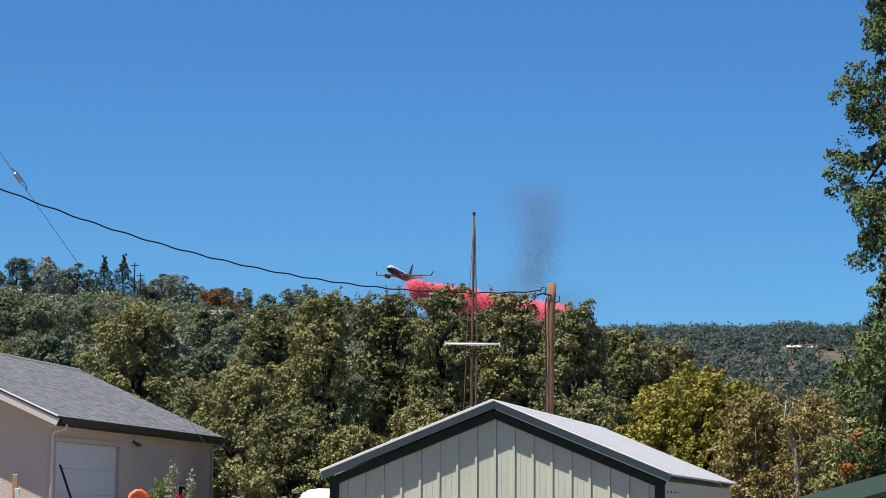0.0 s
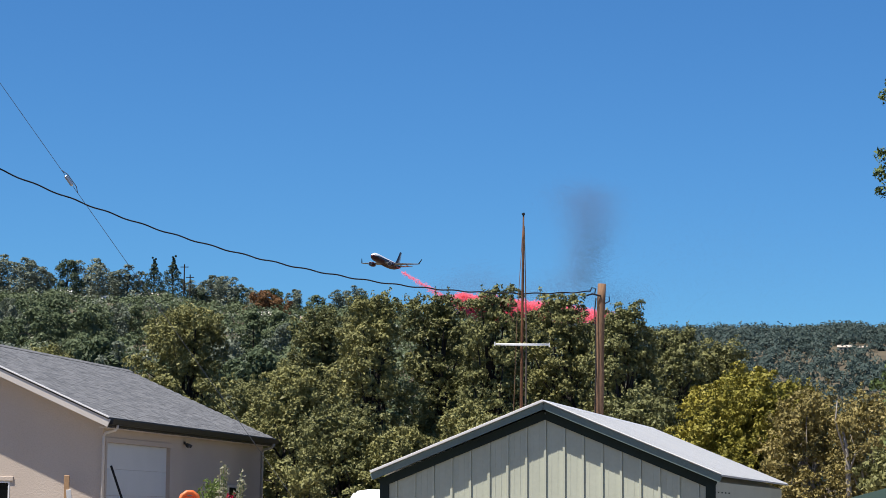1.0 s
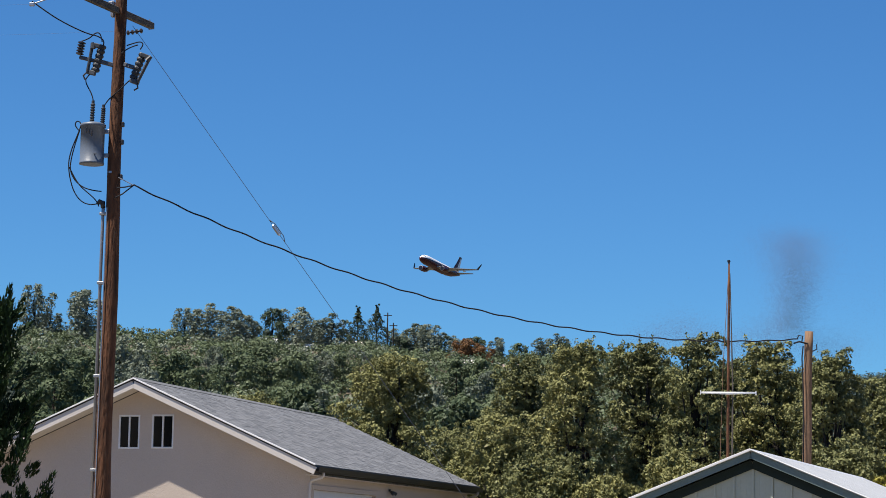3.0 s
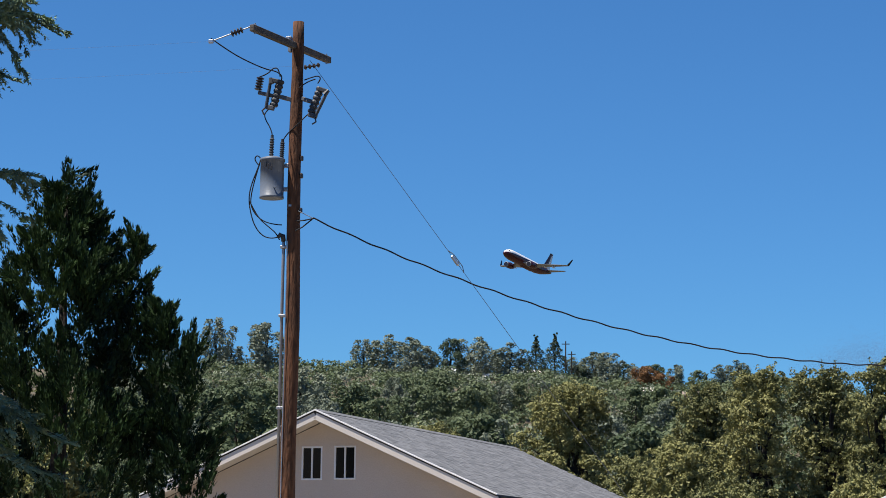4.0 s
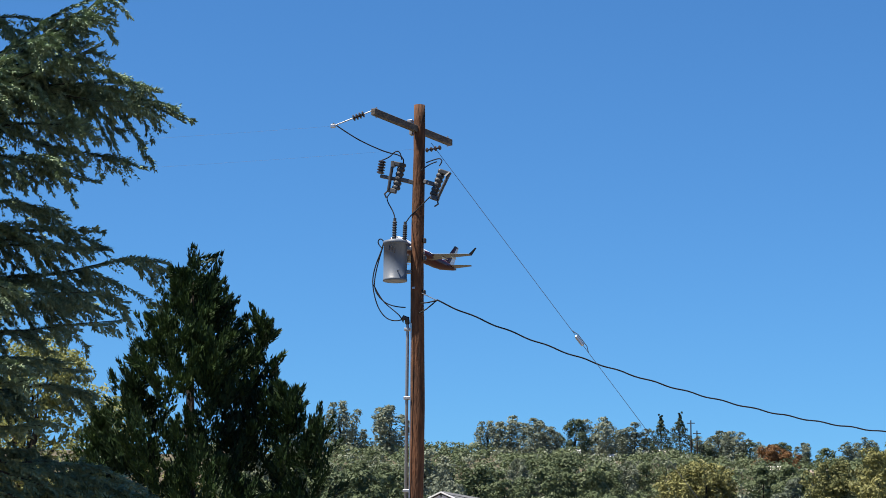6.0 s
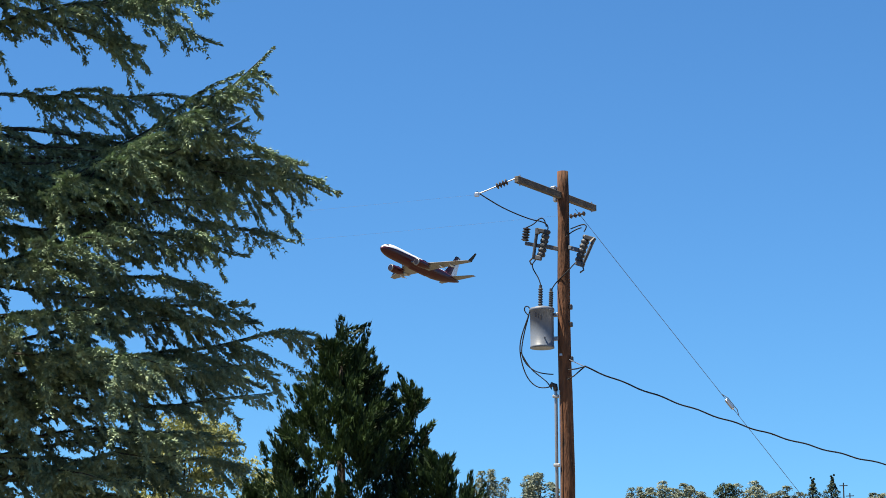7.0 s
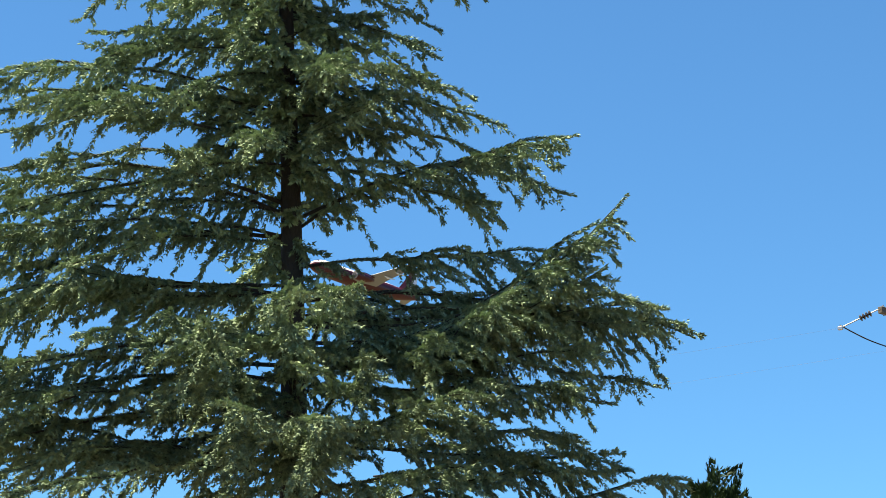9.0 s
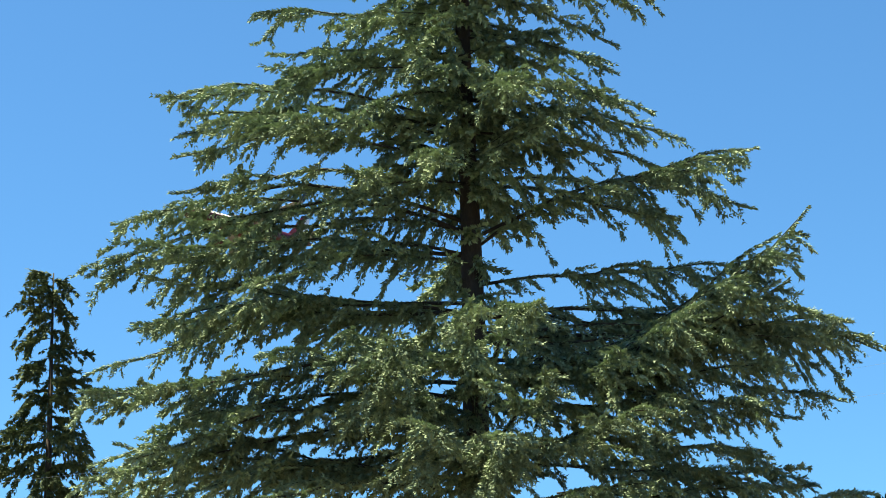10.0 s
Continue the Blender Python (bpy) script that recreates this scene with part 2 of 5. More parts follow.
def build_ground():
    rs = np.concatenate([np.linspace(0, 100, 6), np.linspace(125, 420, 40), np.linspace(460, 1400, 36), [1700, 2200, 3000, 4200]])
    azs = np.linspace(-180, 180, 241)[:-1]
    rr, aa = np.meshgrid(rs, np.radians(azs), indexing="ij")
    x, y = -np.sin(aa) * rr, np.cos(aa) * rr
    v = np.stack([x, y, height(x, y)], -1).reshape(-1, 3)
    n, fs = len(azs), []
    for i in range(len(rs) - 1):
        for j in range(n):
            k = (j + 1) % n
            fs.append((i * n + j, i * n + k, (i + 1) * n + k, (i + 1) * n + j))
    mesh = bpy.data.meshes.new("ground")
    mesh.from_pydata(v.tolist(), [], fs)
    mesh.shade_smooth()
    tagged(link("ground", mesh, SOIL), "dry grassy ground rising to wooded hills", "ground", kind="structure")


build_ground()
# pale tone chosen to throw sunlight back up at the house
BOUNCE = surface("bounce_ground", (0.17, 0.145, 0.112), (0.27, 0.235, 0.185), 0.4, 18, 0.95, bump=0.5)


def build_bounce_disc():
    """A thin pale sheet between the buildings, unseen: added to bounce sunlight onto walls."""
    bm = bmesh.new()
    tube(bm, [(-3, 51, -0.05), (-3, 51, 0.012)], 21, 72)
    tagged(part("yard_pavement", bm, BOUNCE), "unseen pale disc that bounces light onto the walls", "pavement", kind="structure")


build_bounce_disc()


# ---- shed ----
def build_shed():
    """Metal shed: gable of ribbed panels, dark trim, white sheet roof."""
    w, length, peak, drop = 2.815, 12.07, 3.40, 1.143
    slope = drop / w
    shed = thing("shed", pose(0.86, 35.99, 0, 0, 0, -12.42), "pale green ribbed metal shed with white metal roof", "shed")
    wall_x, face = w - 0.12, 0.185
    eave = peak - 0.16 - slope * wall_x
    bm = bmesh.new()
    prism(bm, [(-wall_x, 0), (wall_x, 0), (wall_x, eave), (0, peak - 0.16), (-wall_x, eave)], face, length - 0.25)
    part("wall", bm, SIDING, shed)
    # flat sheets with raised ribs between them
    step = 0.305
    for k in range(-9, 9):
        x0, x1 = max(k * step + 0.02, -wall_x + 0.13), min((k + 1) * step - 0.02, wall_x - 0.13)
        if x1 - x0 < 0.05:
            continue
        top = lambda x: peak - 0.19 - slope * abs(x)
        bm = bmesh.new()
        prism(bm, [(x0, 0.02), (x1, 0.02), (x1, top(x1)), (x0, top(x0))], face - 0.012, face + 0.01)
        part("panel", bm, SIDING, shed)
        for q, wid, proud in ((0.0, 0.028, 0.040), (0.33, 0.009, 0.015), (0.66, 0.009, 0.015)):
            x = k * step + q * step
            if abs(x) > wall_x - 0.15:
                continue
            bm = bmesh.new()
            prism(bm, [(x - wid, 0.02), (x + wid, 0.02), (x + wid * 0.6, top(x)), (x - wid * 0.6, top(x))], face - proud, face + 0.005)
            part("rib", bm, SIDING, shed)
    for s in (-1, 1):
        bm = bmesh.new()
        box(bm, (s * (wall_x - 0.06), face - 0.01, eave / 2), (0.15, 0.09, eave), bevel=0.006)
        part("corner_trim", bm, SHED_TRIM, shed, "dark green corner trim")
        # the roof sheet of this side
        bm = bmesh.new()
        prism(bm, [(0, peak), (s * w, peak - drop), (s * w, peak - drop - 0.03), (0, peak - 0.03)], 0, length)
        roof = part("roof_sheet", bm, SHED_ROOF, shed, "white metal roof sheet")
        n = 39
        for k in range(n):
            y = 0.12 + k * (length - 0.24) / (n - 1)
            bm = bmesh.new()
            beam(bm, (s * 0.06, y, peak - slope * 0.06 + 0.006), (s * (w - 0.01), y, peak - slope * w + 0.006), 0.03, 0.022)
            part("roof_rib", bm, SHED_ROOF, roof)
        bm = bmesh.new()
        beam(bm, (s * 0.0, -0.012, peak - 0.075), (s * w, -0.012, peak - drop - 0.075), 0.022, 0.105)
        part("fascia", bm, SHED_FASCIA, shed, "grey-green rake fascia")
        bm = bmesh.new()
        beam(bm, (s * 0.0, -0.03, peak + 0.006), (s * (w + 0.01), -0.03, peak - drop + 0.006), 0.075, 0.04 if s < 0 else 0.016, 0.004)
        part("rake_flashing", bm, FLASHING, shed, "white metal roof edge")
        # dark green trim that also carries the shade below the fascia
        bm = bmesh.new()
        beam(bm, (s * 0.0, face - 0.045, peak - 0.215), (s * (w - 0.1), face - 0.045, peak - 0.215 - slope * (w - 0.1)), 0.03, 0.14)
        part("gable_trim", bm, SHED_TRIM, shed, "dark gable strip, trim and fascia shade together")
        bm = bmesh.new()
        prism(bm, [(s * 0.02, peak - 0.09), (s * (w - 0.02), peak - drop - 0.08), (s * (w - 0.02), peak - drop - 0.10), (s * 0.02, peak - 0.11)], 0.0, face)
        part("soffit", bm, SHED_TRIM, shed)
    bm = bmesh.new()
    prism(bm, [(-0.14, peak - 0.045), (0, peak + 0.02), (0.14, peak - 0.045), (0, peak + 0.008)], -0.05, length)
    part("ridge_cap", bm, SHED_ROOF, shed)
    for y in (0.6, 1.1, 1.6, 2.1):
        bm = bmesh.new()
        box(bm, (wall_x + 0.01, y, eave - 0.16), (0.02, 0.022, 0.022))
        part("screw", bm, SHED_TRIM, shed)


build_shed()


# ---- house ----
def window(name, parent, x, z, w, h, y, divide=2):
    """A slider window set in a wall that faces -y: frame, mullion, two panes."""
    win = new(name)
    win.parent = parent
    win.location = (x, y, z)
    f = 0.042
    for n, c, s in (("frame", (0, 0, h / 2 - f / 2), (w, 0.06, f)), ("frame", (0, 0, -h / 2 + f / 2), (w, 0.06, f)),
                    ("frame", (-w / 2 + f / 2, 0, 0), (f, 0.06, h - 2 * f)), ("frame", (w / 2 - f / 2, 0, 0), (f, 0.06, h - 2 * f)),
                    ("mullion", (0, -0.004, 0), (f, 0.05, h - 2 * f))):
        part(n, box(bmesh.new(), c, s, bevel=0.004), FLASHING, win)
    pw = (w - 3 * f) / 2
    for s in (-1, 1):
        part("pane", box(bmesh.new(), (s * (pw + f) / 2, 0.01, 0), (pw, 0.012, h - 2 * f)), DARK_GLASS, win)
    return win


def build_house():
    w, length, peak, drop = 4.727, 16.1, 5.85, 2.085
    slope = drop / w
    house = thing("house", pose(-13.69, 54.30, 0, 0, 0, -8.87), "beige stucco house with grey shingle gable roof", "house")
    wx, face = w - 0.33, 0.623
    ez = peak - 0.22 - slope * wx
    t = 0.2
    # gable wall in strips round the openings
    holes = [(-0.34, 4.56, 0.56, 0.84), (0.55, 4.57, 0.58, 0.84), (1.175, 1.60, 1.81, 1.26)]
    top = lambda x: peak - 0.24 - slope * abs(x)
    xs = sorted({-wx, 0.0, wx, *[v for x, z, a, b in holes for v in (x - a / 2, x + a / 2)]})
    gable = part("gable_wall", prism(bmesh.new(), [(-wx, 0), (wx, 0), (wx, 0.3), (-wx, 0.3)], face - 0.004, face + t), STUCCO, house)
    for x0, x1 in zip(xs, xs[1:]):
        cuts = sorted((z - b / 2, z + b / 2) for x, z, a, b in holes if x - a / 2 < (x0 + x1) / 2 < x + a / 2)
        z0 = 0.3
        for lo, hi in cuts:
            part("wall_panel", prism(bmesh.new(), [(x0, z0), (x1, z0), (x1, lo), (x0, lo)], face, face + t), STUCCO, gable)
            z0 = hi
        part("wall_panel", prism(bmesh.new(), [(x0, z0), (x1, z0), (x1, top(x1)), (x0, top(x0))], face, face + t), STUCCO, gable)
    for x, z, a, b in holes:
        window("window", house, x, z, a, b, face + 0.02)
    bm = bmesh.new()
    box(bm, (1.175, face - 0.015, 2.29), (2.0, 0.05, 0.11), bevel=0.01)
    part("window_head", bm, STUCCO, house)
    # side wall with the garage opening
    dy0, dy1, dz = DOOR
    bm = bmesh.new()
    for y0, y1, z0, z1 in ((face + t, dy0, 0, ez), (dy0, dy1, dz, ez), (dy1, length - 0.45, 0, ez)):
        box(bm, (wx - t / 2, (y0 + y1) / 2, (z0 + z1) / 2), (t, y1 - y0, z1 - z0))
    part("side_wall", bm, STUCCO, house)
    bm = bmesh.new()
    box(bm, (-wx + t / 2, (face + t + length - 0.45) / 2, ez / 2), (t, length - 0.9 - t, ez))
    part("side_wall", bm, STUCCO, house)
    bm = bmesh.new()
    prism(bm, [(-wx, 0), (wx, 0), (wx, ez), (0, peak - 0.24), (-wx, ez)], length - 0.45, length - 0.25)
    part("gable_wall", bm, STUCCO, house)
    # sectional garage door
    door = new("garage_door")
    door.parent = house
    n = 5
    for k in range(n):
        h = dz / n
        part("door_section", box(bmesh.new(), (wx - 0.10, (dy0 + dy1) / 2, (k + 0.5) * h), (0.05, dy1 - dy0 - 0.02, h - 0.004), bevel=0.005), WHITE_PAINT, door)
    for c, s in (((wx + 0.005, dy0 - 0.06, dz / 2), (0.05, 0.12, dz)), ((wx + 0.005, dy1 + 0.06, dz / 2), (0.05, 0.12, dz)), ((wx + 0.005, (dy0 + dy1) / 2, dz + 0.06), (0.05, dy1 - dy0 + 0.24, 0.12))):
        part("door_trim", box(bmesh.new(), c, s, bevel=0.006), STUCCO, house)
    # roof slabs, fascias, gutters
    for s in (-1, 1):
        bm = bmesh.new()
        prism(bm, [(0, peak - 0.02), (s * w, peak - drop - 0.02), (s * w, peak - drop - 0.10), (0, peak - 0.10)], 0.0, length)
        part("roof_slab", bm, SHINGLE, house, "grey shingle roof")
        bm = bmesh.new()
        beam(bm, (0, -0.02, peak - 0.155), (s * (w + 0.02), -0.02, peak - drop - 0.155), 0.04, 0.19, 0.004)
        part("rake_board", bm, TRIM, house, "beige rake board")
        bm = bmesh.new()
        beam(bm, (0, -0.03, peak - 0.045), (s * (w + 0.03), -0.03, peak - drop - 0.045), 0.05, 0.035)
        part("drip_felt", bm, DARK_FELT, house)
        bm = bmesh.new()
        beam(bm, (0, -0.045, peak - 0.012), (s * (w + 0.03), -0.045, peak - drop - 0.012), 0.06, 0.034, 0.004)
        part("drip_edge", bm, FLASHING, house, "white metal drip edge")
        bm = bmesh.new()
        prism(bm, [(0, peak - 0.2), (s * (w - 0.02), peak - drop - 0.19), (s * (w - 0.02), peak - drop - 0.21), (0, peak - 0.22)], 0.0, face)
        part("soffit", bm, TRIM, house)
        bm = bmesh.new()
        box(bm, (s * (w - 0.02), length / 2, peak - drop - 0.15), (0.04, length - 0.04, 0.2))
        part("fascia", bm, GUTTER, house, "dark brown eave board")
        bm = bmesh.new()
        gx, gz = s * (w + 0.065), peak - drop - 0.06
        prism(bm, [(gx - 0.06 * s, gz), (gx - 0.06 * s, gz - 0.12), (gx + 0.035 * s, gz - 0.12), (gx + 0.06 * s, gz), (gx + 0.05 * s, gz), (gx + 0.028 * s, gz - 0.108), (gx - 0.05 * s, gz - 0.108), (gx - 0.05 * s, gz)], 0.02, length - 0.02)
        part("gutter", bm, GUTTER, house, "dark brown rain gutter")
        bm = bmesh.new()
        box(bm, (s * (wx + w) / 2, length / 2, peak - drop - 0.235), (w - wx, length - 0.6, 0.03))
        part("soffit", bm, TRIM, house)
    for y in (0.5, length - 0.5):
        bm = bmesh.new()
        gx = w + 0.06
        tube(bm, [(gx, y, peak - drop - 0.15), (gx, y, peak - drop - 0.25), (gx - 0.05, y, peak - drop - 0.30), (wx + 0.09, y + 0.02, peak - drop - 0.37), (wx + 0.05, y + 0.02, peak - drop - 0.45), (wx + 0.05, y + 0.02, 0.1)], 0.036, 8)
        part("downpipe", bm, TRIM, house, "beige downpipe", True)
    bm = bmesh.new()
    prism(bm, [(-0.16, peak - 0.06), (0, peak + 0.022), (0.16, peak - 0.06), (0, peak + 0.005)], 0.0, length)
    part("ridge_cap", bm, SHINGLE, house)
    # twin floodlight on the side wall
    lamp = new("wall_lamp")
    lamp.parent = house
    lamp.location, lamp.scale = (wx + 0.02, 7.37, 3.36), (0.7, 0.7, 0.7)
    part("mount", box(bmesh.new(), (0.02, 0, 0), (0.05, 0.12, 0.12), bevel=0.01), GREY_POLYMER, lamp)
    for s in (-1, 1):
        bm = bmesh.new()
        tube(bm, [(0.03, 0, -0.02), (0.10, s * 0.10, -0.05), (0.22, s * 0.2, -0.13)], [0.02, 0.05, 0.075], 8)
        part("lamp_head", bm, GREY_POLYMER, lamp, "", True)
    return house, w, length, peak, slope


DOOR = (0.89, 6.09, 3.19)
HOUSE = build_house()


# ---- poles and wires ----
def sag(a, b, drop, n=24):
    a, b = Vector(a), Vector(b)
    return [a.lerp(b, k / n) - Vector((0, 0, 4 * drop * (k / n) * (1 - k / n))) for k in range(n + 1)]


def ribbed(bm, a, b, r, n=5, core=0.5):
    """A ribbed insulator from a to b."""
    a, b = Vector(a), Vector(b)
    pts, rad = [], []
    for k in range(n):
        for q, f in ((0.05, core), (0.3, 1.0), (0.6, 1.0), (0.85, core)):
            pts.append(a.lerp(b, (k + q) / n))
            rad.append(r * f)
    return tube(bm, pts, rad, 10)


PX, PY = -10.0, 37.71


def build_utility_pole():
    pole = thing("utility_pole", pose(PX, PY, 0), "brown wooden utility pole with crossarm and transformer", "utility pole")
    bm = bmesh.new()
    rng = np.random.default_rng(3)
    zs = np.linspace(-0.3, 11.42, 40)
    tube(bm, [(0.012 * math.sin(z * 1.3) , 0.01 * math.cos(z * 0.9), z) for z in zs], [0.155 - 0.0047 * z + rng.normal(0, 0.0018) for z in zs], 18)
    part("shaft", bm, POLE_WOOD, pole, "", True)
    # crossarm, seen end on from below
    a, b = Vector((-0.42, -1.50, 10.97)), Vector((0.30, 1.12, 10.98))
    arm = part("crossarm", beam(bmesh.new(), a, b, 0.09, 0.115, 0.008), ARM_WOOD, pole, "grey timber crossarm")
    for p in (a.lerp(b, 0.04), a.lerp(b, 0.96), a.lerp(b, 0.6)):
        bm = bmesh.new()
        tube(bm, [p - Vector((0, 0, 0.09)), p + Vector((0, 0, 0.1))], 0.014, 8)
        box(bm, p + Vector((0, 0, 0.065)), (0.05, 0.05, 0.012))
        part("bolt", bm, GALV, arm)
    bm = bmesh.new()
    box(bm, (-0.13, -0.02, 11.02), (0.06, 0.12, 0.28), bevel=0.01)
    box(bm, (-0.16, -0.06, 11.12), (0.08, 0.07, 0.06), bevel=0.01)
    part("arm_bracket", bm, GALV, pole)
    # dead-end insulator strings and the wires they hold
    e0, e1 = a + Vector((-0.02, -0.04, 0)), a + Vector((-0.66, -0.17, -0.26))
    part("insulator", ribbed(bmesh.new(), e0.lerp(e1, 0.18), e0.lerp(e1, 0.5), 0.058, 4, 0.35), PORCELAIN, pole, "dark ribbed insulator")
    part("insulator_rod", tube(bmesh.new(), [e0, e1], 0.011, 6), GALV, pole)
    part("clamp", box(bmesh.new(), e1, (0.09, 0.05, 0.07), bevel=0.012), WIRE, pole)
    f0 = b + Vector((-0.02, -0.05, -0.06))
    part("insulator", ribbed(bmesh.new(), f0 + Vector((-0.12, -0.05, -0.04)), f0 + Vector((-0.42, -0.12, -0.10)), 0.045, 4, 0.35), PORCELAIN, pole, "dark ribbed insulator")
    # two fuse cutouts on brackets
    for sx, cx, cz, cy, tilt in ((-1, -0.33, 10.12, -0.1, 14), (1, 0.37, 9.98, -0.08, 20)):
        cut = new("fuse_cutout")
        cut.parent = pole
        cut.matrix_basis = pose(cx, cy, cz, 0, tilt, 0)
        part("bracket", beam(bmesh.new(), (-sx * 0.02, 0, -0.04), (-sx * 0.27, 0.05, -0.04), 0.08, 0.07, 0.008), DARK_STEEL, cut)
        part("body", ribbed(bmesh.new(), (0, 0, -0.24), (0, 0, 0.26), 0.075, 6, 0.8), GREY_POLYMER, cut)
        part("fuse_tube", tube(bmesh.new(), [(sx * 0.11, -0.06, -0.28), (sx * 0.15, -0.06, 0.14)], 0.030, 8), GREY_POLYMER, cut)
        part("top_contact", box(bmesh.new(), (sx * 0.07, -0.03, 0.21), (0.19, 0.09, 0.075), bevel=0.012), GREY_POLYMER, cut)
        part("arc_hood", tube(bmesh.new(), [(sx * 0.13, -0.06, 0.14), (sx * 0.17, -0.06, 0.24)], [0.05, 0.03], 8), GREY_POLYMER, cut)
        part("bottom_hinge", box(bmesh.new(), (sx * 0.05, -0.03, -0.27), (0.16, 0.09, 0.08), bevel=0.012), DARK_STEEL, cut)
        part("pull_ring", tube(bmesh.new(), [(sx * 0.11, -0.06, -0.28), (sx * 0.16, -0.07, -0.36), (sx * 0.11, -0.07, -0.42)], 0.016, 6), PORCELAIN, cut)
    part("arrester", ribbed(bmesh.new(), (-0.66, -0.15, 10.18), (-0.62, -0.15, 10.42), 0.07, 5, 0.6), PORCELAIN, pole, "dark ribbed lightning arrester")
    part("arrester_arm", beam(bmesh.new(), (-0.66, -0.15, 10.14), (-0.30, -0.08, 10.06), 0.07, 0.06, 0.01), DARK_STEEL, pole)
    # transformer
    trafo = new("transformer")
    trafo.parent = pole
    trafo.location = (-0.375, -0.13, 8.62)
    bm = bmesh.new()
    pts, rad = [], []
    for z, r in ((-0.375, 0.190), (-0.37, 0.213), (-0.335, 0.213), (-0.33, 0.207), (0.28, 0.207), (0.285, 0.222), (0.325, 0.222), (0.34, 0.20), (0.37, 0.10), (0.378, 0.02)):
        pts.append((0, 0, z))
        rad.append(r)
    tube(bm, pts, rad, 28)
    part("tank", bm, TANK, trafo, "pale grey steel tank", True)
    for x, y, h in ((-0.02, -0.02, 0.70), (0.15, 0.05, 0.64)):
        part("bushing", ribbed(bmesh.new(), (x, y, 0.34), (x + 0.01, y, h), 0.042, 8, 0.7), GREY_POLYMER, trafo, "grey ribbed bushing")
        part("bushing_cap", tube(bmesh.new(), [(x + 0.01, y, h - 0.02), (x + 0.01, y, h + 0.05)], 0.028, 8), GREY_POLYMER, trafo)
    for z in (-0.2, 0.22):
        part("hanger", box(bmesh.new(), (0.23, 0.07, z), (0.10, 0.06, 0.07), bevel=0.008), GALV, trafo)
    for k in range(3):
        part("lug", box(bmesh.new(), (-0.06 + k * 0.05, -0.20, 0.20 - 0.03 * k), (0.022, 0.03, 0.09), bevel=0.005), PORCELAIN, trafo)
    part("valve", tube(bmesh.new(), [(0.1, -0.18, -0.2), (0.11, -0.22, -0.2)], 0.018, 8), GALV, trafo)
    # drip loops and leads
    V = Vector
    loops = [
        [(-0.62, -0.15, 8.85), (-0.70, -0.15, 8.93), (-0.66, -0.16, 9.02), (-0.58, -0.15, 8.98), (-0.60, -0.15, 8.86), (-0.76, -0.16, 8.45), (-0.78, -0.16, 8.15), (-0.66, -0.14, 7.72), (-0.42, -0.1, 7.52), (-0.22, -0.1, 7.58)],
        [(-0.60, -0.15, 8.86), (-0.77, -0.16, 8.3), (-0.70, -0.16, 8.0), (-0.45, -0.12, 7.80), (-0.18, -0.14, 7.78)],
        [(-0.76, -0.15, 8.2), (-0.62, -0.14, 7.92), (-0.40, -0.13, 7.74), (-0.26, -0.13, 7.62), (-0.22, -0.12, 7.52)],
        [(-0.38, -0.15, 9.33), (-0.39, -0.14, 9.45), (-0.56, -0.12, 9.72), (-0.50, -0.12, 9.82), (-0.36, -0.1, 9.96)],
        [(-0.21, -0.08, 9.28), (-0.16, -0.05, 9.40), (0.10, -0.2, 9.55), (0.22, -0.12, 9.72), (0.34, -0.1, 9.82)],
        [(-1.08, -1.67, 10.76), (-0.95, -1.2, 10.68), (-0.8, -0.7, 10.62), (-0.5, -0.3, 10.52), (-0.32, -0.2, 10.50), (-0.22, -0.15, 10.42), (-0.25, -0.12, 10.36)],
        [(-0.64, -0.15, 10.42), (-0.5, -0.15, 10.46), (-0.40, -0.13, 10.58), (-0.30, -0.12, 10.57), (-0.28, -0.1, 10.42)],
        [(0.16, -0.1, 10.35), (0.3, -0.1, 10.40), (0.42, -0.1, 10.42), (0.46, -0.1, 10.36), (0.40, -0.1, 10.28)],
        [(0.08, -0.14, 10.2), (0.2, -0.12, 10.32), (0.36, -0.1, 10.36)],
    ]
    for pts in loops:
        cu = bpy.data.curves.new("lead", "CURVE")
        cu.dimensions, cu.bevel_depth, cu.bevel_resolution = "3D", 0.011, 1
        sp = cu.splines.new("NURBS")
        sp.points.add(len(pts) - 1)
        for q, p in zip(sp.points, pts):
            q.co = (*p, 1)
        sp.use_endpoint_u, sp.order_u = True, 3
        cu.materials.append(CABLE)
        ob = new("lead", cu)
        ob.parent = pole
    # conduit down the shaft, straps, clevis, bolts
    part("conduit", tube(bmesh.new(), [(-0.178, -0.06, -0.2), (-0.160, -0.06, 7.45), (-0.158, -0.06, 7.55)], 0.028, 10), GALV, pole, "grey metal conduit", True)
    part("ground_wire", tube(bmesh.new(), [(-0.10, -0.15, 0), (-0.075, -0.135, 7.5)], 0.010, 6), WIRE, pole)
    for z in (3.0, 4.6, 6.2, 7.4):
        part("strap", box(bmesh.new(), (-0.15, -0.07, z), (0.12, 0.10, 0.05), bevel=0.008), GALV, pole)
    part("weatherhead", tube(bmesh.new(), [(-0.16, -0.06, 7.5), (-0.17, -0.08, 7.60), (-0.21, -0.10, 7.62), (-0.25, -0.11, 7.56)], [0.04, 0.045, 0.04, 0.03], 10), GREY_POLYMER, pole, "", True)
    for z in (8.97, 8.66, 8.05):
        part("through_bolt", box(bmesh.new(), (0.125, -0.03, z), (0.06, 0.07, 0.09), bevel=0.015), PORCELAIN, pole)
    part("tag", box(bmesh.new(), (-0.04, -0.135, 8.12), (0.05, 0.01, 0.035)), WIRE, pole)
    return a, b, e1


ARM_A, ARM_B, CLAMP = build_utility_pole()


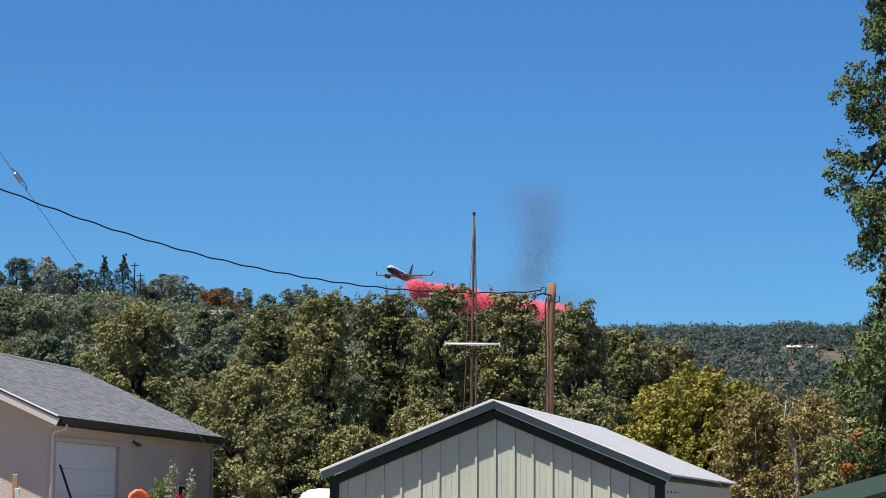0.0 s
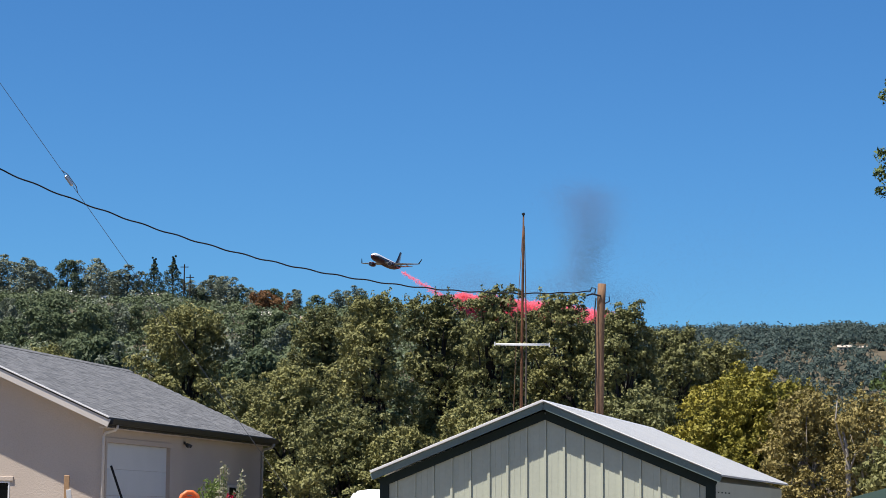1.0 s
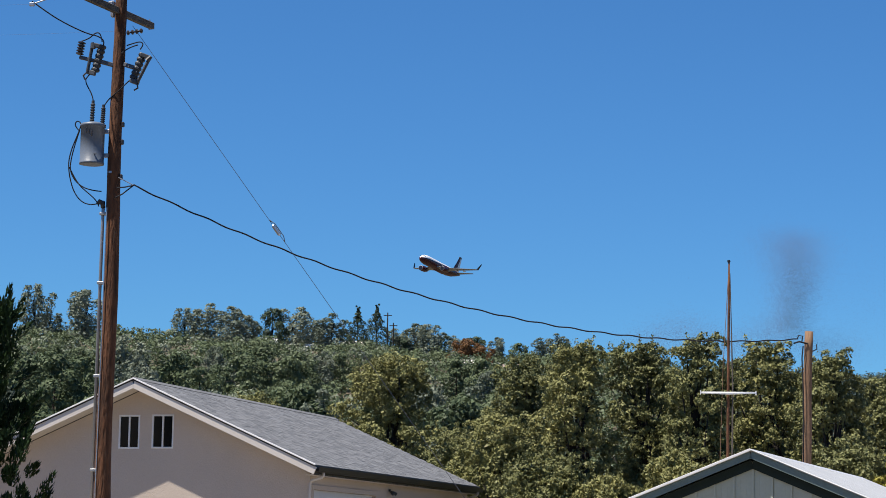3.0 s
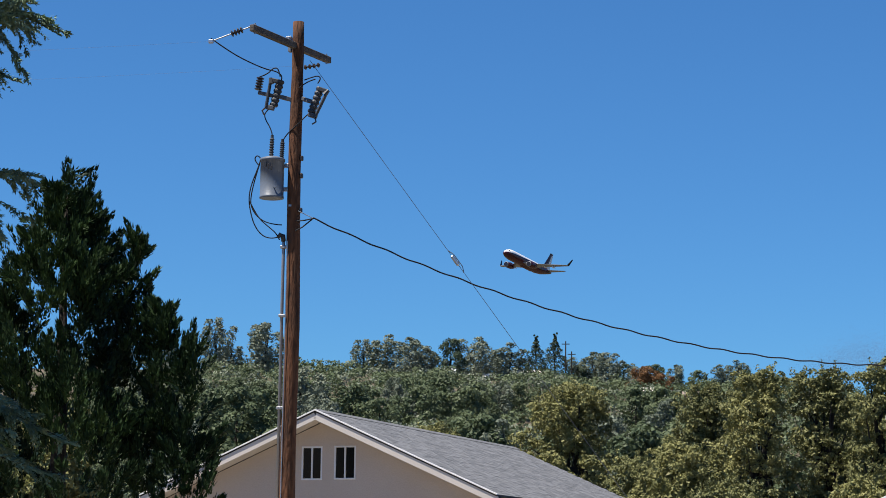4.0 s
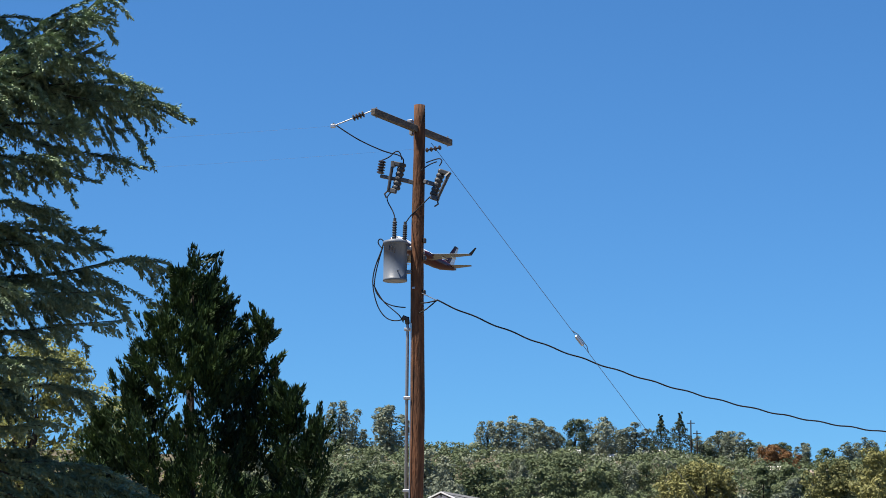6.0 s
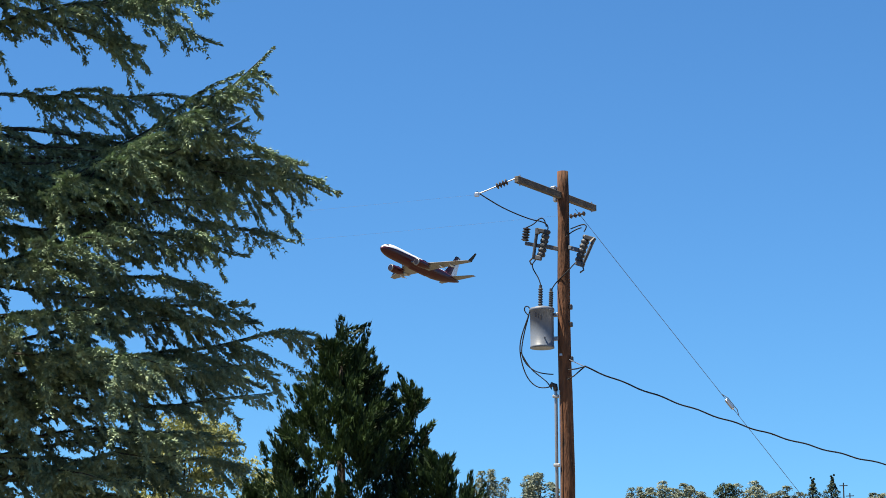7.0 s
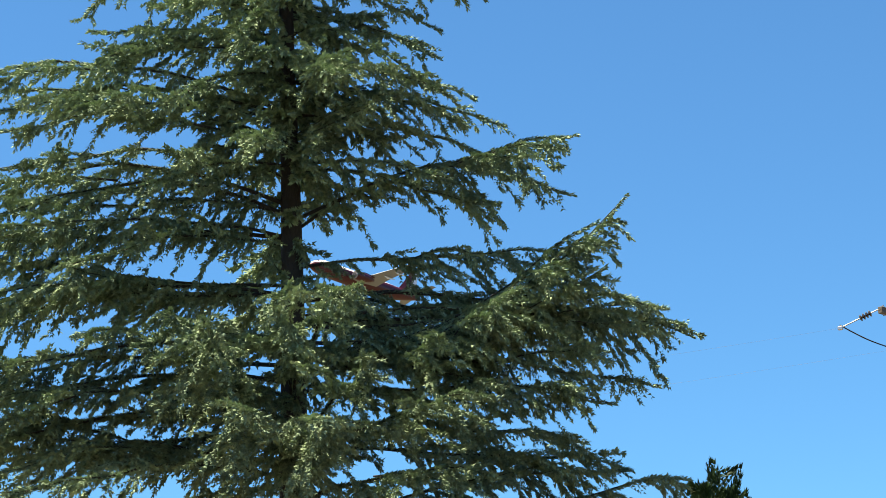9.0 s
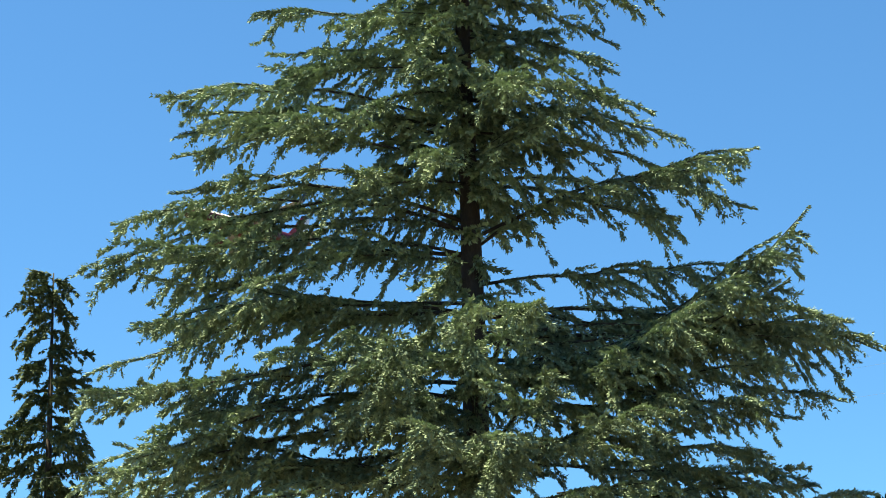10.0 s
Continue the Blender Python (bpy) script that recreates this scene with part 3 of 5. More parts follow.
def build_far_pole():
    pole = thing("wooden_pole", pose(2.23, 47.95, 0, 0, 1.3, 0), "sun-bleached wooden service pole behind the shed", "pole")
    rng = np.random.default_rng(5)
    zs = np.linspace(-0.3, 6.47, 20)
    part("shaft", tube(bmesh.new(), [(0.01 * math.sin(z * 2), 0, z) for z in zs], [0.108 - 0.003 * z + rng.normal(0, 0.002) for z in zs], 14), PALE_WOOD, pole, "", True)
    part("hook", tube(bmesh.new(), [(-0.02, -0.1, 6.2), (-0.2, -0.12, 6.24), (-0.32, -0.1, 6.2)], 0.018, 6), CABLE, pole)
    part("drop_cable", tube(bmesh.new(), [(-0.12, -0.12, 6.15), (-0.14, -0.12, 5.9), (-0.10, -0.13, 5.2), (-0.06, -0.135, 3.5)], 0.014, 6), CABLE, pole)
    part("step_bolt", tube(bmesh.new(), [(0.08, -0.05, 6.05), (0.17, -0.05, 6.1), (0.16, -0.05, 6.2)], 0.013, 6), CABLE, pole)


build_far_pole()


def build_mast():
    mast = thing("mast", pose(0.60, 44.0, 0, 0, 0.35, 0), "tall thin wooden mast with white crossbar", "mast")
    part("spar", tube(bmesh.new(), [(0, 0, 0), (0, 0, 4), (0.0, 0, 6.5), (0, 0, 7.45)], [0.034, 0.030, 0.024, 0.016], 10), POLE_WOOD, mast, "", True)
    part("tip", tube(bmesh.new(), [(0, 0, 7.42), (-0.01, 0, 7.46)], 0.03, 8), CABLE, mast)
    part("crossbar", tube(bmesh.new(), [(-0.53, -0.05, 4.87), (0, -0.07, 4.865), (0.53, -0.05, 4.88)], [0.018, 0.026, 0.018], 8), WHITE_PAINT, mast, "white painted crossbar", True)
    for s in (-1, 1):
        part("end_fitting", box(bmesh.new(), (s * 0.53, -0.05, 4.875), (0.02, 0.04, 0.08)), WHITE_PAINT, mast)
    part("side_tube", tube(bmesh.new(), [(0.085, -0.02, 0), (0.085, -0.02, 5.0), (0.02, -0.02, 7.2)], [0.02, 0.016, 0.007], 6), ARM_WOOD, mast, "thin grey stay")
    part("stay", tube(bmesh.new(), [(-0.16, 0.02, 3.0), (-0.10, 0.02, 5.4), (-0.01, 0.01, 7.2)], 0.006, 5), PALE_WOOD, mast)
    part("stay", tube(bmesh.new(), [(0.10, 0.02, 4.9), (0.01, 0.01, 7.2)], 0.006, 5), CABLE, mast)


build_mast()


def wavy(pts, amp, n=160):
    """A twisted service cable: small turns along the sagging line."""
    out = []
    for k in range(n + 1):
        f = k / n * (len(pts) - 1)
        i = min(int(f), len(pts) - 2)
        p = pts[i].lerp(pts[i + 1], f - i)
        out.append(p + Vector((0, math.sin(k * 1.15) * amp * 0.5, math.cos(k * 0.83) * amp)))
    return out


def build_wires():
    start, end = (PX + 0.36, PY - 0.05, 7.90), (2.13, 47.90, 6.30)
    cab = thing("service_cable", Matrix(), "black twisted overhead service cable", "cable")
    part("strand", tube(bmesh.new(), wavy(sag(start, end, 0.86, 40), 0.011), 0.0135, 6), CABLE, cab, "", True)
    part("pigtail", tube(bmesh.new(), [(PX + 0.10, PY - 0.1, 8.03), start], 0.008, 5), GALV, cab)
    part("pigtail", tube(bmesh.new(), [(PX + 0.08, PY - 0.1, 7.85), (PX + 0.22, PY - 0.1, 7.86), start], 0.012, 5), CABLE, cab)
    part("pigtail", tube(bmesh.new(), [(PX + 0.06, PY - 0.1, 7.68), (PX + 0.18, PY - 0.1, 7.74), start], 0.012, 5), CABLE, cab)
    part("end_loop", tube(bmesh.new(), [end, (2.16, 47.88, 6.38), (2.24, 47.86, 6.36), (2.22, 47.86, 6.22)], 0.014, 5), CABLE, cab)
    guy = thing("guy_wire", Matrix(), "thin steel guy wire with a strain insulator", "wire")
    top, mid = Vector((PX + 0.2, PY + 0.1, 10.75)), Vector((-7.25, 38.33, 7.22))
    d = (mid - top)
    foot = top + d * (10.75 / (10.75 - 7.22)) * 0.99
    part("strand", tube(bmesh.new(), [top, mid], 0.005, 5), GUY, guy)
    part("strand", tube(bmesh.new(), [mid, foot], 0.005, 5), GUY, guy)
    u = d.normalized()
    part("strain_insulator", tube(bmesh.new(), [mid - u * 0.11, mid - u * 0.09, mid + u * 0.09, mid + u * 0.11], [0.015, 0.032, 0.032, 0.015], 8), WIRE, guy, "pale strain insulator")
    side = u.cross(Vector((0, 1, 0))).normalized() * 0.045
    part("bail", tube(bmesh.new(), [mid - u * 0.22, mid + side - u * 0.1, mid + side + u * 0.16, mid + u * 0.26], 0.008, 5), GUY, guy)
    line = thing("power_line", Matrix(), "bright bare overhead power line", "wire")
    a = Vector((PX, PY, 0)) + CLAMP
    part("strand", tube(bmesh.new(), sag(a, a + Vector((-26, -18, -3.2)), 0.5), 0.0013, 5), WIRE, line)
    b = Vector((PX, PY, 0)) + ARM_B + Vector((-0.44, -0.17, -0.12))
    part("strand", tube(bmesh.new(), sag(b, b + Vector((-26, -18, -3.2)), 0.5), 0.0013, 5), WIRE, line)


build_wires()


# ---- trees ----
def sprigs(rng, c, out, n, spread, length, width, lift=0.2, face=0.3, stray=1.0, shell=0.4):
    """n leaves round each of the points c, turned partly along out: arrays for cards()."""
    k = len(c)
    p = np.repeat(c, n, 0) + rng.normal(0, spread, (k * n, 3))
    o = np.repeat(out, n, 0)
    u = unit(rng.normal(0, stray, (k * n, 3)) + o * 0.8 + np.array((0, 0, lift)))
    v = unit(np.cross(u, rng.normal(0, 0.7, (k * n, 3)) + o * shell + np.array((0, 0, face))))
    s = rng.uniform(0.7, 1.3, (k * n, 1))
    return p, u * length * s * 0.5, v * width * s * 0.5


def leaf_domes(rng, c, out, r, per, length, width, up=0.45, loose=0.62, flat=0.8):
    """Round every point c a closed dome of per leaves, radius r, its leaves lying in the dome's skin."""
    k = len(c)
    o = np.repeat(out, per, 0)
    d = unit(rng.normal(0, 0.75, (k * per, 3)) + o * 0.55 + np.array((0, 0, up)))
    rr = np.repeat(np.broadcast_to(np.asarray(r, float), (k,)), per)[:, None] * rng.uniform(0.55, 1.12, (k * per, 1))
    p = np.repeat(c, per, 0) + d * rr * np.array((1, 1, flat))
    n = unit(d + rng.normal(0, loose, d.shape))
    u = unit(np.cross(n, rng.normal(0, 1, d.shape)))
    v = np.cross(n, u)
    s = rng.uniform(0.65, 1.35, (k * per, 1)) * 0.5
    return p, u * length * s, v * width * s


def puff_skin(rng, puffs, clump, cover=0.6):
    """Clump centres over the skin of each puff (x, y, z, rx, rz), and the way out of it."""
    cs, os = [], []
    for x, y, z, rx, rz in puffs:
        n = max(4, int(cover * 2 * rx * (rx + rz) / clump ** 2))
        d = unit(rng.normal(0, 1, (n, 3)) + np.array((0, 0, 0.2)))
        cs.append(np.array((x, y, z)) + d * rng.uniform(0.35, 1.0, (n, 1)) ** 0.6 * np.array((rx, rx, rz)))
        os.append(d)
    return np.concatenate(cs), np.concatenate(os)


def make_trunk(tree, rng, h, r, tips, bark, split=False):
    bm = bmesh.new()
    zs = np.linspace(-0.4, h, 9)
    lean = rng.normal(0, 0.04 * h, 2)
    line = [Vector((lean[0] * (z / h) ** 2, lean[1] * (z / h) ** 2, z)) for z in np.maximum(zs, -0.4)]
    tube(bm, line, [r * (1.25 - 0.95 * k / 8) for k in range(9)], 10)
    part("trunk", bm, bark, tree, "", True)
    bm = bmesh.new()
    for t in tips:
        k = rng.integers(3, 8)
        a, b = line[k], Vector(t)
        m = a.lerp(b, 0.5) + Vector((0, 0, 0.12 * (b - a).length))
        tube(bm, [a, m, b], [r * 0.45, r * 0.26, r * 0.07], 6)
        if split:
            part("limb", bm, bark, tree, "", True)
            bm = bmesh.new()
    if split:
        bm.free()
    else:  # far off, too thin to tell apart
        tagged(part("branching", bm, bark, tree, "", True), kind="stuff")


def crown_puffs(rng, h, rx, n, low=0.25, slim=0.42):
    """Puffs that make up a rounded, uneven crown from low * h to h."""
    puffs = []
    for k in range(n):
        f = (k + 0.5) / n
        z = h * (low + (1 - low) * f)
        wide = rx * (math.sin(math.pi * min(0.93, 0.22 + 0.68 * f)) ** 0.8)
        a = k * 2.4 + rng.uniform(-0.5, 0.5)
        q = wide * rng.uniform(0.35, 0.78)
        s = rx * slim * rng.uniform(0.8, 1.2)
        puffs.append((q * math.cos(a), q * math.sin(a), z - s * 0.6, s, s * rng.uniform(0.75, 1.0)))
    puffs.append((0, 0, h - rx * slim * 0.8, rx * slim * 0.9, rx * slim * 0.8))
    return puffs


def broadleaf(name, x, y, h, rx, mat, label, seed, n=16, clump=0.27, per=64, leaf=(0.12, 0.10), low=0.2, slim=0.42, bark=None, group="", cover=0.6):
    rng = np.random.default_rng(seed)
    z0 = float(height(x, y))
    tree = thing(name, pose(x, y, z0), label, "tree", group)
    puffs = crown_puffs(rng, h, rx, n, low, slim)
    make_trunk(tree, rng, h * 0.75, 0.02 * h, [p[:3] for p in puffs], bark or BARK, True)
    c, o = puff_skin(rng, puffs, clump, cover)
    keep = c[:, 2] > 0.2
    c, o = c[keep], o[keep]
    cards("crown", *leaf_domes(rng, c, o, clump * rng.uniform(0.6, 1.35, len(c)), per, *leaf), mat, tree)
    # the dense heart of each puff
    hc = np.array([p[:3] for p in puffs])
    ho = np.repeat(np.array([[0, 0, 1.0]]), len(hc), 0)
    cards("inner_crown", *leaf_domes(rng, hc, ho, np.array([p[3] * 0.6 for p in puffs]), 110, leaf[0] * 1.4, leaf[1] * 1.5, 0.1), mat, tree)
    # fine shoots that break the outline
    top = c[(c[:, 2] > h * 0.5) & (rng.uniform(0, 1, len(c)) < 0.30)]
    if len(top):
        k, m = len(top), 6
        rise = unit(rng.normal(0, 0.45, (k, 1, 3)) + np.array((0, 0, 1.0)))
        q = top[:, None] + rise * np.linspace(0.6, 2.1, m)[None, :, None] * clump
        p, u, v = sprigs(rng, q.reshape(-1, 3), np.repeat(rise[:, 0], m, 0), 4, clump * 0.16, leaf[0] * 0.85, leaf[1] * 0.8)
        cards("outer_crown", p, u, v, mat, tree)
    return tree


def build_near_trees():
    g = "oaks behind the shed"
    rows = [  # azimuth, distance, height, crown radius
        (3.0, 74, 8.6, 1.9), (1.35, 76, 8.8, 1.7), (-0.1, 73, 8.7, 1.55), (-1.75, 75, 8.8, 1.6), (-3.35, 73, 8.3, 1.7),
        (4.3, 84, 8.9, 2.2), (0.6, 82, 8.3, 1.9), (-2.7, 84, 8.6, 1.9), (-4.7, 78, 7.9, 1.8), (-5.7, 80, 7.6, 1.7), (-0.9, 79, 8.5, 1.6)]
    for k, (az, d, h, r) in enumerate(rows):
        x, y, _ = at(az, d)
        broadleaf("oak_tree", x, y, h, r, OAK if k % 3 else OAK_LIGHT, "tall dark green oak with dense small leaves", 20 + k, n=48, clump=0.20, per=62, leaf=(0.10, 0.066), low=0.02, slim=0.33, group=g, cover=0.40)
    rows = [(4.9, 72, 6.0, 2.3), (3.6, 67, 4.6, 2.0), (2.2, 66, 4.0, 1.6), (5.9, 82, 6.2, 2.2), (0.4, 64, 4.6, 1.7), (-3.9, 66, 5.0, 1.6)]
    for k, (az, d, h, r) in enumerate(rows):
        x, y, _ = at(az, d)
        broadleaf("bushy_oak", x, y, h, r, OAK_LIGHT if k % 2 == 0 else OAK, "bushy olive green oak at the foot of the hill", 40 + k, n=36, clump=0.20, cover=0.44, per=60, leaf=(0.10, 0.066), low=0.02, slim=0.31)
    x, y, _ = at(7.8, 92)
    broadleaf("broad_oak", x, y, 9.6, 2.9, OAK_LIGHT, "broad light green oak behind the house", 50, n=40, slim=0.29, clump=0.26, per=62, leaf=(0.12, 0.078), low=0.1)
    x, y, _ = at(10.9, 96)
    broadleaf("broad_oak", x, y, 8.2, 2.4, OAK_LIGHT, "rounded light green oak behind the house", 51, n=34, slim=0.30, clump=0.26, per=62, leaf=(0.12, 0.078), low=0.1)
    x, y, _ = at(-6.6, 60)
    broadleaf("mulberry_tree", x, y, 5.2, 2.75, YELLOW, "rounded tree with yellowing leaves", 60, n=42, clump=0.18, per=54, cover=0.46, leaf=(0.09, 0.065), low=0.02, slim=0.33)
    x, y, _ = at(-8.0, 58)
    broadleaf("walnut_tree", x, y, 4.7, 1.6, BROWNING, "half-dry tree with brown and yellow leaves", 61, n=30, clump=0.19, per=40, leaf=(0.085, 0.055), low=0.02, slim=0.34, bark=PALE_BARK)
    x, y, _ = at(-9.5, 57)
    broadleaf("walnut_tree", x, y, 4.6, 1.5, BROWNING, "half-dry tree beside the oak with brown leaves", 62, n=30, clump=0.19, per=40, leaf=(0.085, 0.055), low=0.02, slim=0.34, bark=PALE_BARK)
    x, y, _ = at(-10.6, 50)
    broadleaf("bushy_oak", x, y, 3.7, 1.4, OAK_LIGHT, "low green oak bush beside dry trees", 63, n=30, clump=0.22, per=60, leaf=(0.10, 0.08), low=0.02, slim=0.34)
    x, y, _ = at(-10.5, 47.4)
    broadleaf("dry_shrub", x, y, 3.35, 0.5, ORANGE_LEAF, "slim shrub with dry orange leaves", 66, n=6, clump=0.15, per=46, leaf=(0.07, 0.045), low=0.72, slim=0.5)
    x, y, _ = at(-12.9, 31)
    broadleaf("live_oak", x, y, 10.6, 2.0, LIVE_OAK, "tall oak with glossy green leaves and hanging twigs", 67, n=72, clump=0.16, per=88, leaf=(0.060, 0.038), low=0.05, slim=0.25)


build_near_trees()


def needle_branch(rng, tree, z0, head, ln, z1, arch, mat, shoots=11, step=0.021, per=3, needle=(0.048, 0.027), hang=0.34, fan=1.08, foot=(0.0, 0.0)):
    """A level conifer branch: wood, side shoots, twigs on the shoots, needles on all of them."""
    h = radians(head)
    d = np.array((math.cos(h), math.sin(h), 0.0))
    side = np.array((-d[1], d[0], 0.0))
    up = np.array((0, 0, 1.0))
    root = np.array((foot[0], foot[1], z0))
    b1, b2, w1 = rng.uniform(-0.35, 0.35), rng.uniform(-0.14, 0.14), rng.uniform(0, 6)

    def axis(s):
        s = np.asarray(s)[..., None]
        wave = ln * (0.018 * np.sin(w1 + 8 * s) + 0.009 * np.sin(2 * w1 + 21 * s)) * s
        return root + d * ln * s + side * (b1 * s * s + b2 * np.sin(7 * s) * s) + up * ((z1 - z0) * s + arch * ln * np.sin(np.pi * s ** 0.9) + wave)

    branch = new("branch")
    branch.parent = tree
    ss = np.linspace(0, 1, 9)
    part("wood", tube(bmesh.new(), axis(ss).tolist(), [0.0055 * ln * (1 - s) + 0.004 for s in ss], 6), BARK, branch, "", True)
    m = max(6, int(ln * shoots))
    s = np.sort(rng.uniform(0.08, 0.99, m))
    # fronds come in bunches, with thin places between
    bunch = 0.55 + 0.55 * np.sin(w1 + 11 * s + 2.2 * np.sin(5 * s))
    l2 = fan * (0.16 + (0.10 + 0.15 * ln) * np.sin(np.pi * (s * 0.80 + 0.10)) ** 0.9) * rng.uniform(0.35, 1.3, m) * np.clip(bunch, 0.35, 1.2) * np.clip((1.12 - s) / 0.26, 0.55, 1)
    sg = np.where(np.arange(m) % 2 == 0, 1.0, -1.0) * rng.uniform(0.25, 1.0, m)
    fall = np.where(rng.uniform(0, 1, m) < hang, rng.uniform(0.5, 1.4, m), rng.uniform(-0.2, 0.38, m))
    base = axis(s)
    way = unit(d * rng.uniform(0.6, 1.3, (m, 1)) + side * sg[:, None] - up * fall[:, None])
    pts, outs = [], []
    for k in range(m):
        n = max(4, int(l2[k] / step))
        q = np.linspace(0.02, 1, n)[:, None]
        bow = rng.uniform(0.08, 0.46) * l2[k]
        line = base[k] + way[k] * l2[k] * q - up * (bow * q ** 2)
        pts.append(line)
        outs.append(unit(way[k] * l2[k] - up * 2 * bow * q))
        flat = unit(np.cross(way[k], up) + rng.normal(0, 0.25, 3))
        for j in range(int(l2[k] / 0.046)):
            i = rng.integers(0, n)
            r = rng.integers(4, 8)
            tw = unit(way[k] * 0.8 + flat * (1 if j % 2 else -1) * rng.uniform(0.3, 1.0) - up * rng.uniform(0.0, 1.0))
            pts.append(line[i] + tw * np.linspace(0.015, rng.uniform(0.06, 0.20) * (1.15 - 0.6 * i / n), r)[:, None])
            outs.append(np.repeat(tw[None], r, 0))
    pts.append(axis(np.linspace(0.14, 1.02, int(ln * 90))))
    outs.append(np.repeat(d[None], len(pts[-1]), 0))
    c, o = np.repeat(np.concatenate(pts), per, 0), np.repeat(np.concatenate(outs), per, 0)
    # tufts: needles stand out round the twig and lean along it
    rad = rng.normal(0, 1, c.shape)
    rad = unit(rad - o * (rad * o).sum(-1, keepdims=True))
    f = rng.uniform(0.7, 1.3, (len(c), 1)) * 0.5
    u = unit(o * 0.85 + rad * 0.6 + rng.normal(0, 0.15, c.shape))
    v = unit(np.cross(u, rad * 0.7 + up * 0.65 + d * 0.2 + rng.normal(0, 0.2, c.shape)))
    cards("needles", c + rad * 0.010 + u * needle[0] * 0.35, u * needle[0] * f, v * needle[1] * f, mat, branch)


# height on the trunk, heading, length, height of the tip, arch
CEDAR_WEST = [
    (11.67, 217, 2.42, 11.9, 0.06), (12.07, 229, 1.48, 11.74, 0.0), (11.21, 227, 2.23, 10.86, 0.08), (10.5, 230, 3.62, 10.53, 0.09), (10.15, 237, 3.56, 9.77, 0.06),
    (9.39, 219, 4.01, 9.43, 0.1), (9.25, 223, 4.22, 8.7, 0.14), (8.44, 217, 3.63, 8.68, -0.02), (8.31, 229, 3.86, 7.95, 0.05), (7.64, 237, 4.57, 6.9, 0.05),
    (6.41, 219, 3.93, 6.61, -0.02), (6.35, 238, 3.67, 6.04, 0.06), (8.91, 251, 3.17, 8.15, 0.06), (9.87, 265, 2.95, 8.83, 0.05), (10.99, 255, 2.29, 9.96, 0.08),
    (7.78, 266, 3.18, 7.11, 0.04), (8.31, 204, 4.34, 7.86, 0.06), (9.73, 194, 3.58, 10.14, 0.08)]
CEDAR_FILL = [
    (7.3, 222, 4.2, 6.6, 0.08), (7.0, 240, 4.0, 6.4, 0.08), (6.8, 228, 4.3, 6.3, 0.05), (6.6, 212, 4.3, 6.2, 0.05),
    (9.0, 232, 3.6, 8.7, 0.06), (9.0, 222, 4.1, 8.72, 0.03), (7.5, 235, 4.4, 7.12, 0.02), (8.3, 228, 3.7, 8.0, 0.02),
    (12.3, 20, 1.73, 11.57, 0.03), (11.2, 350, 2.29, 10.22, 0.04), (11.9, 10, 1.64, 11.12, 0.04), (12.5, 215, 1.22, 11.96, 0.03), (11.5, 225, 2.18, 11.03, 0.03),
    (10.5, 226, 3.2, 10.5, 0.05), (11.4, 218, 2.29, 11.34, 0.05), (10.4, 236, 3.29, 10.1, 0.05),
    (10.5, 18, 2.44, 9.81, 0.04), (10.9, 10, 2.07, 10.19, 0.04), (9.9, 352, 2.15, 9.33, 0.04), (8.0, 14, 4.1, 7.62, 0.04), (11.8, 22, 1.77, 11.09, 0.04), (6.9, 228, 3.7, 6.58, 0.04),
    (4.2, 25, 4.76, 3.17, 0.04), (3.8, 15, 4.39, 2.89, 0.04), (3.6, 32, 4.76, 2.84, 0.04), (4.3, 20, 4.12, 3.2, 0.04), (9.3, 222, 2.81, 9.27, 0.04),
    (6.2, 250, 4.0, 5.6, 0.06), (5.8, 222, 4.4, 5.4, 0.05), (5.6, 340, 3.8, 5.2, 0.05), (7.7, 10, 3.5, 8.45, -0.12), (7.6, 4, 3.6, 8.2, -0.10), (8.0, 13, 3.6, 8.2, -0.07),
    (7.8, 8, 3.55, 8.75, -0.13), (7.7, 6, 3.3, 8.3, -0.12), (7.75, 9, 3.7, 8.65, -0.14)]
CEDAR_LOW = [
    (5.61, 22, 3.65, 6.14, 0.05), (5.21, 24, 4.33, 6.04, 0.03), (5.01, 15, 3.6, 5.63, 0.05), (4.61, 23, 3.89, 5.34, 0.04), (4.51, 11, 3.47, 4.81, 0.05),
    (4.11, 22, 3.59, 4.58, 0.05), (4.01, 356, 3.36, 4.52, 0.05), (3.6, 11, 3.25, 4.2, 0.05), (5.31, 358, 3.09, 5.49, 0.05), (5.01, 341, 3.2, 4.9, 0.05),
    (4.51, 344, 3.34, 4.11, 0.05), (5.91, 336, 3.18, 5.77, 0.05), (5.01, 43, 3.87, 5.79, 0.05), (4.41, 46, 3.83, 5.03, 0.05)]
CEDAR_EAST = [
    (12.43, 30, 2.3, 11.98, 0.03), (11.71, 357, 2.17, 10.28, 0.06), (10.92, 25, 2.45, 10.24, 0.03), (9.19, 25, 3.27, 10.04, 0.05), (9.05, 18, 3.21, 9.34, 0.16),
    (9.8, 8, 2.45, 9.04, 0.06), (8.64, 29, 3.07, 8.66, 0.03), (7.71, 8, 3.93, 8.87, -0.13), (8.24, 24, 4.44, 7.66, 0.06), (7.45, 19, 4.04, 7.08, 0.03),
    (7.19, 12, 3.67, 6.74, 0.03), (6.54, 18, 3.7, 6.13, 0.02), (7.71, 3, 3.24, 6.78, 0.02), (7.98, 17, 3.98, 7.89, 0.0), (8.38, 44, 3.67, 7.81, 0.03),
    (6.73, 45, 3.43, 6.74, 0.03)]
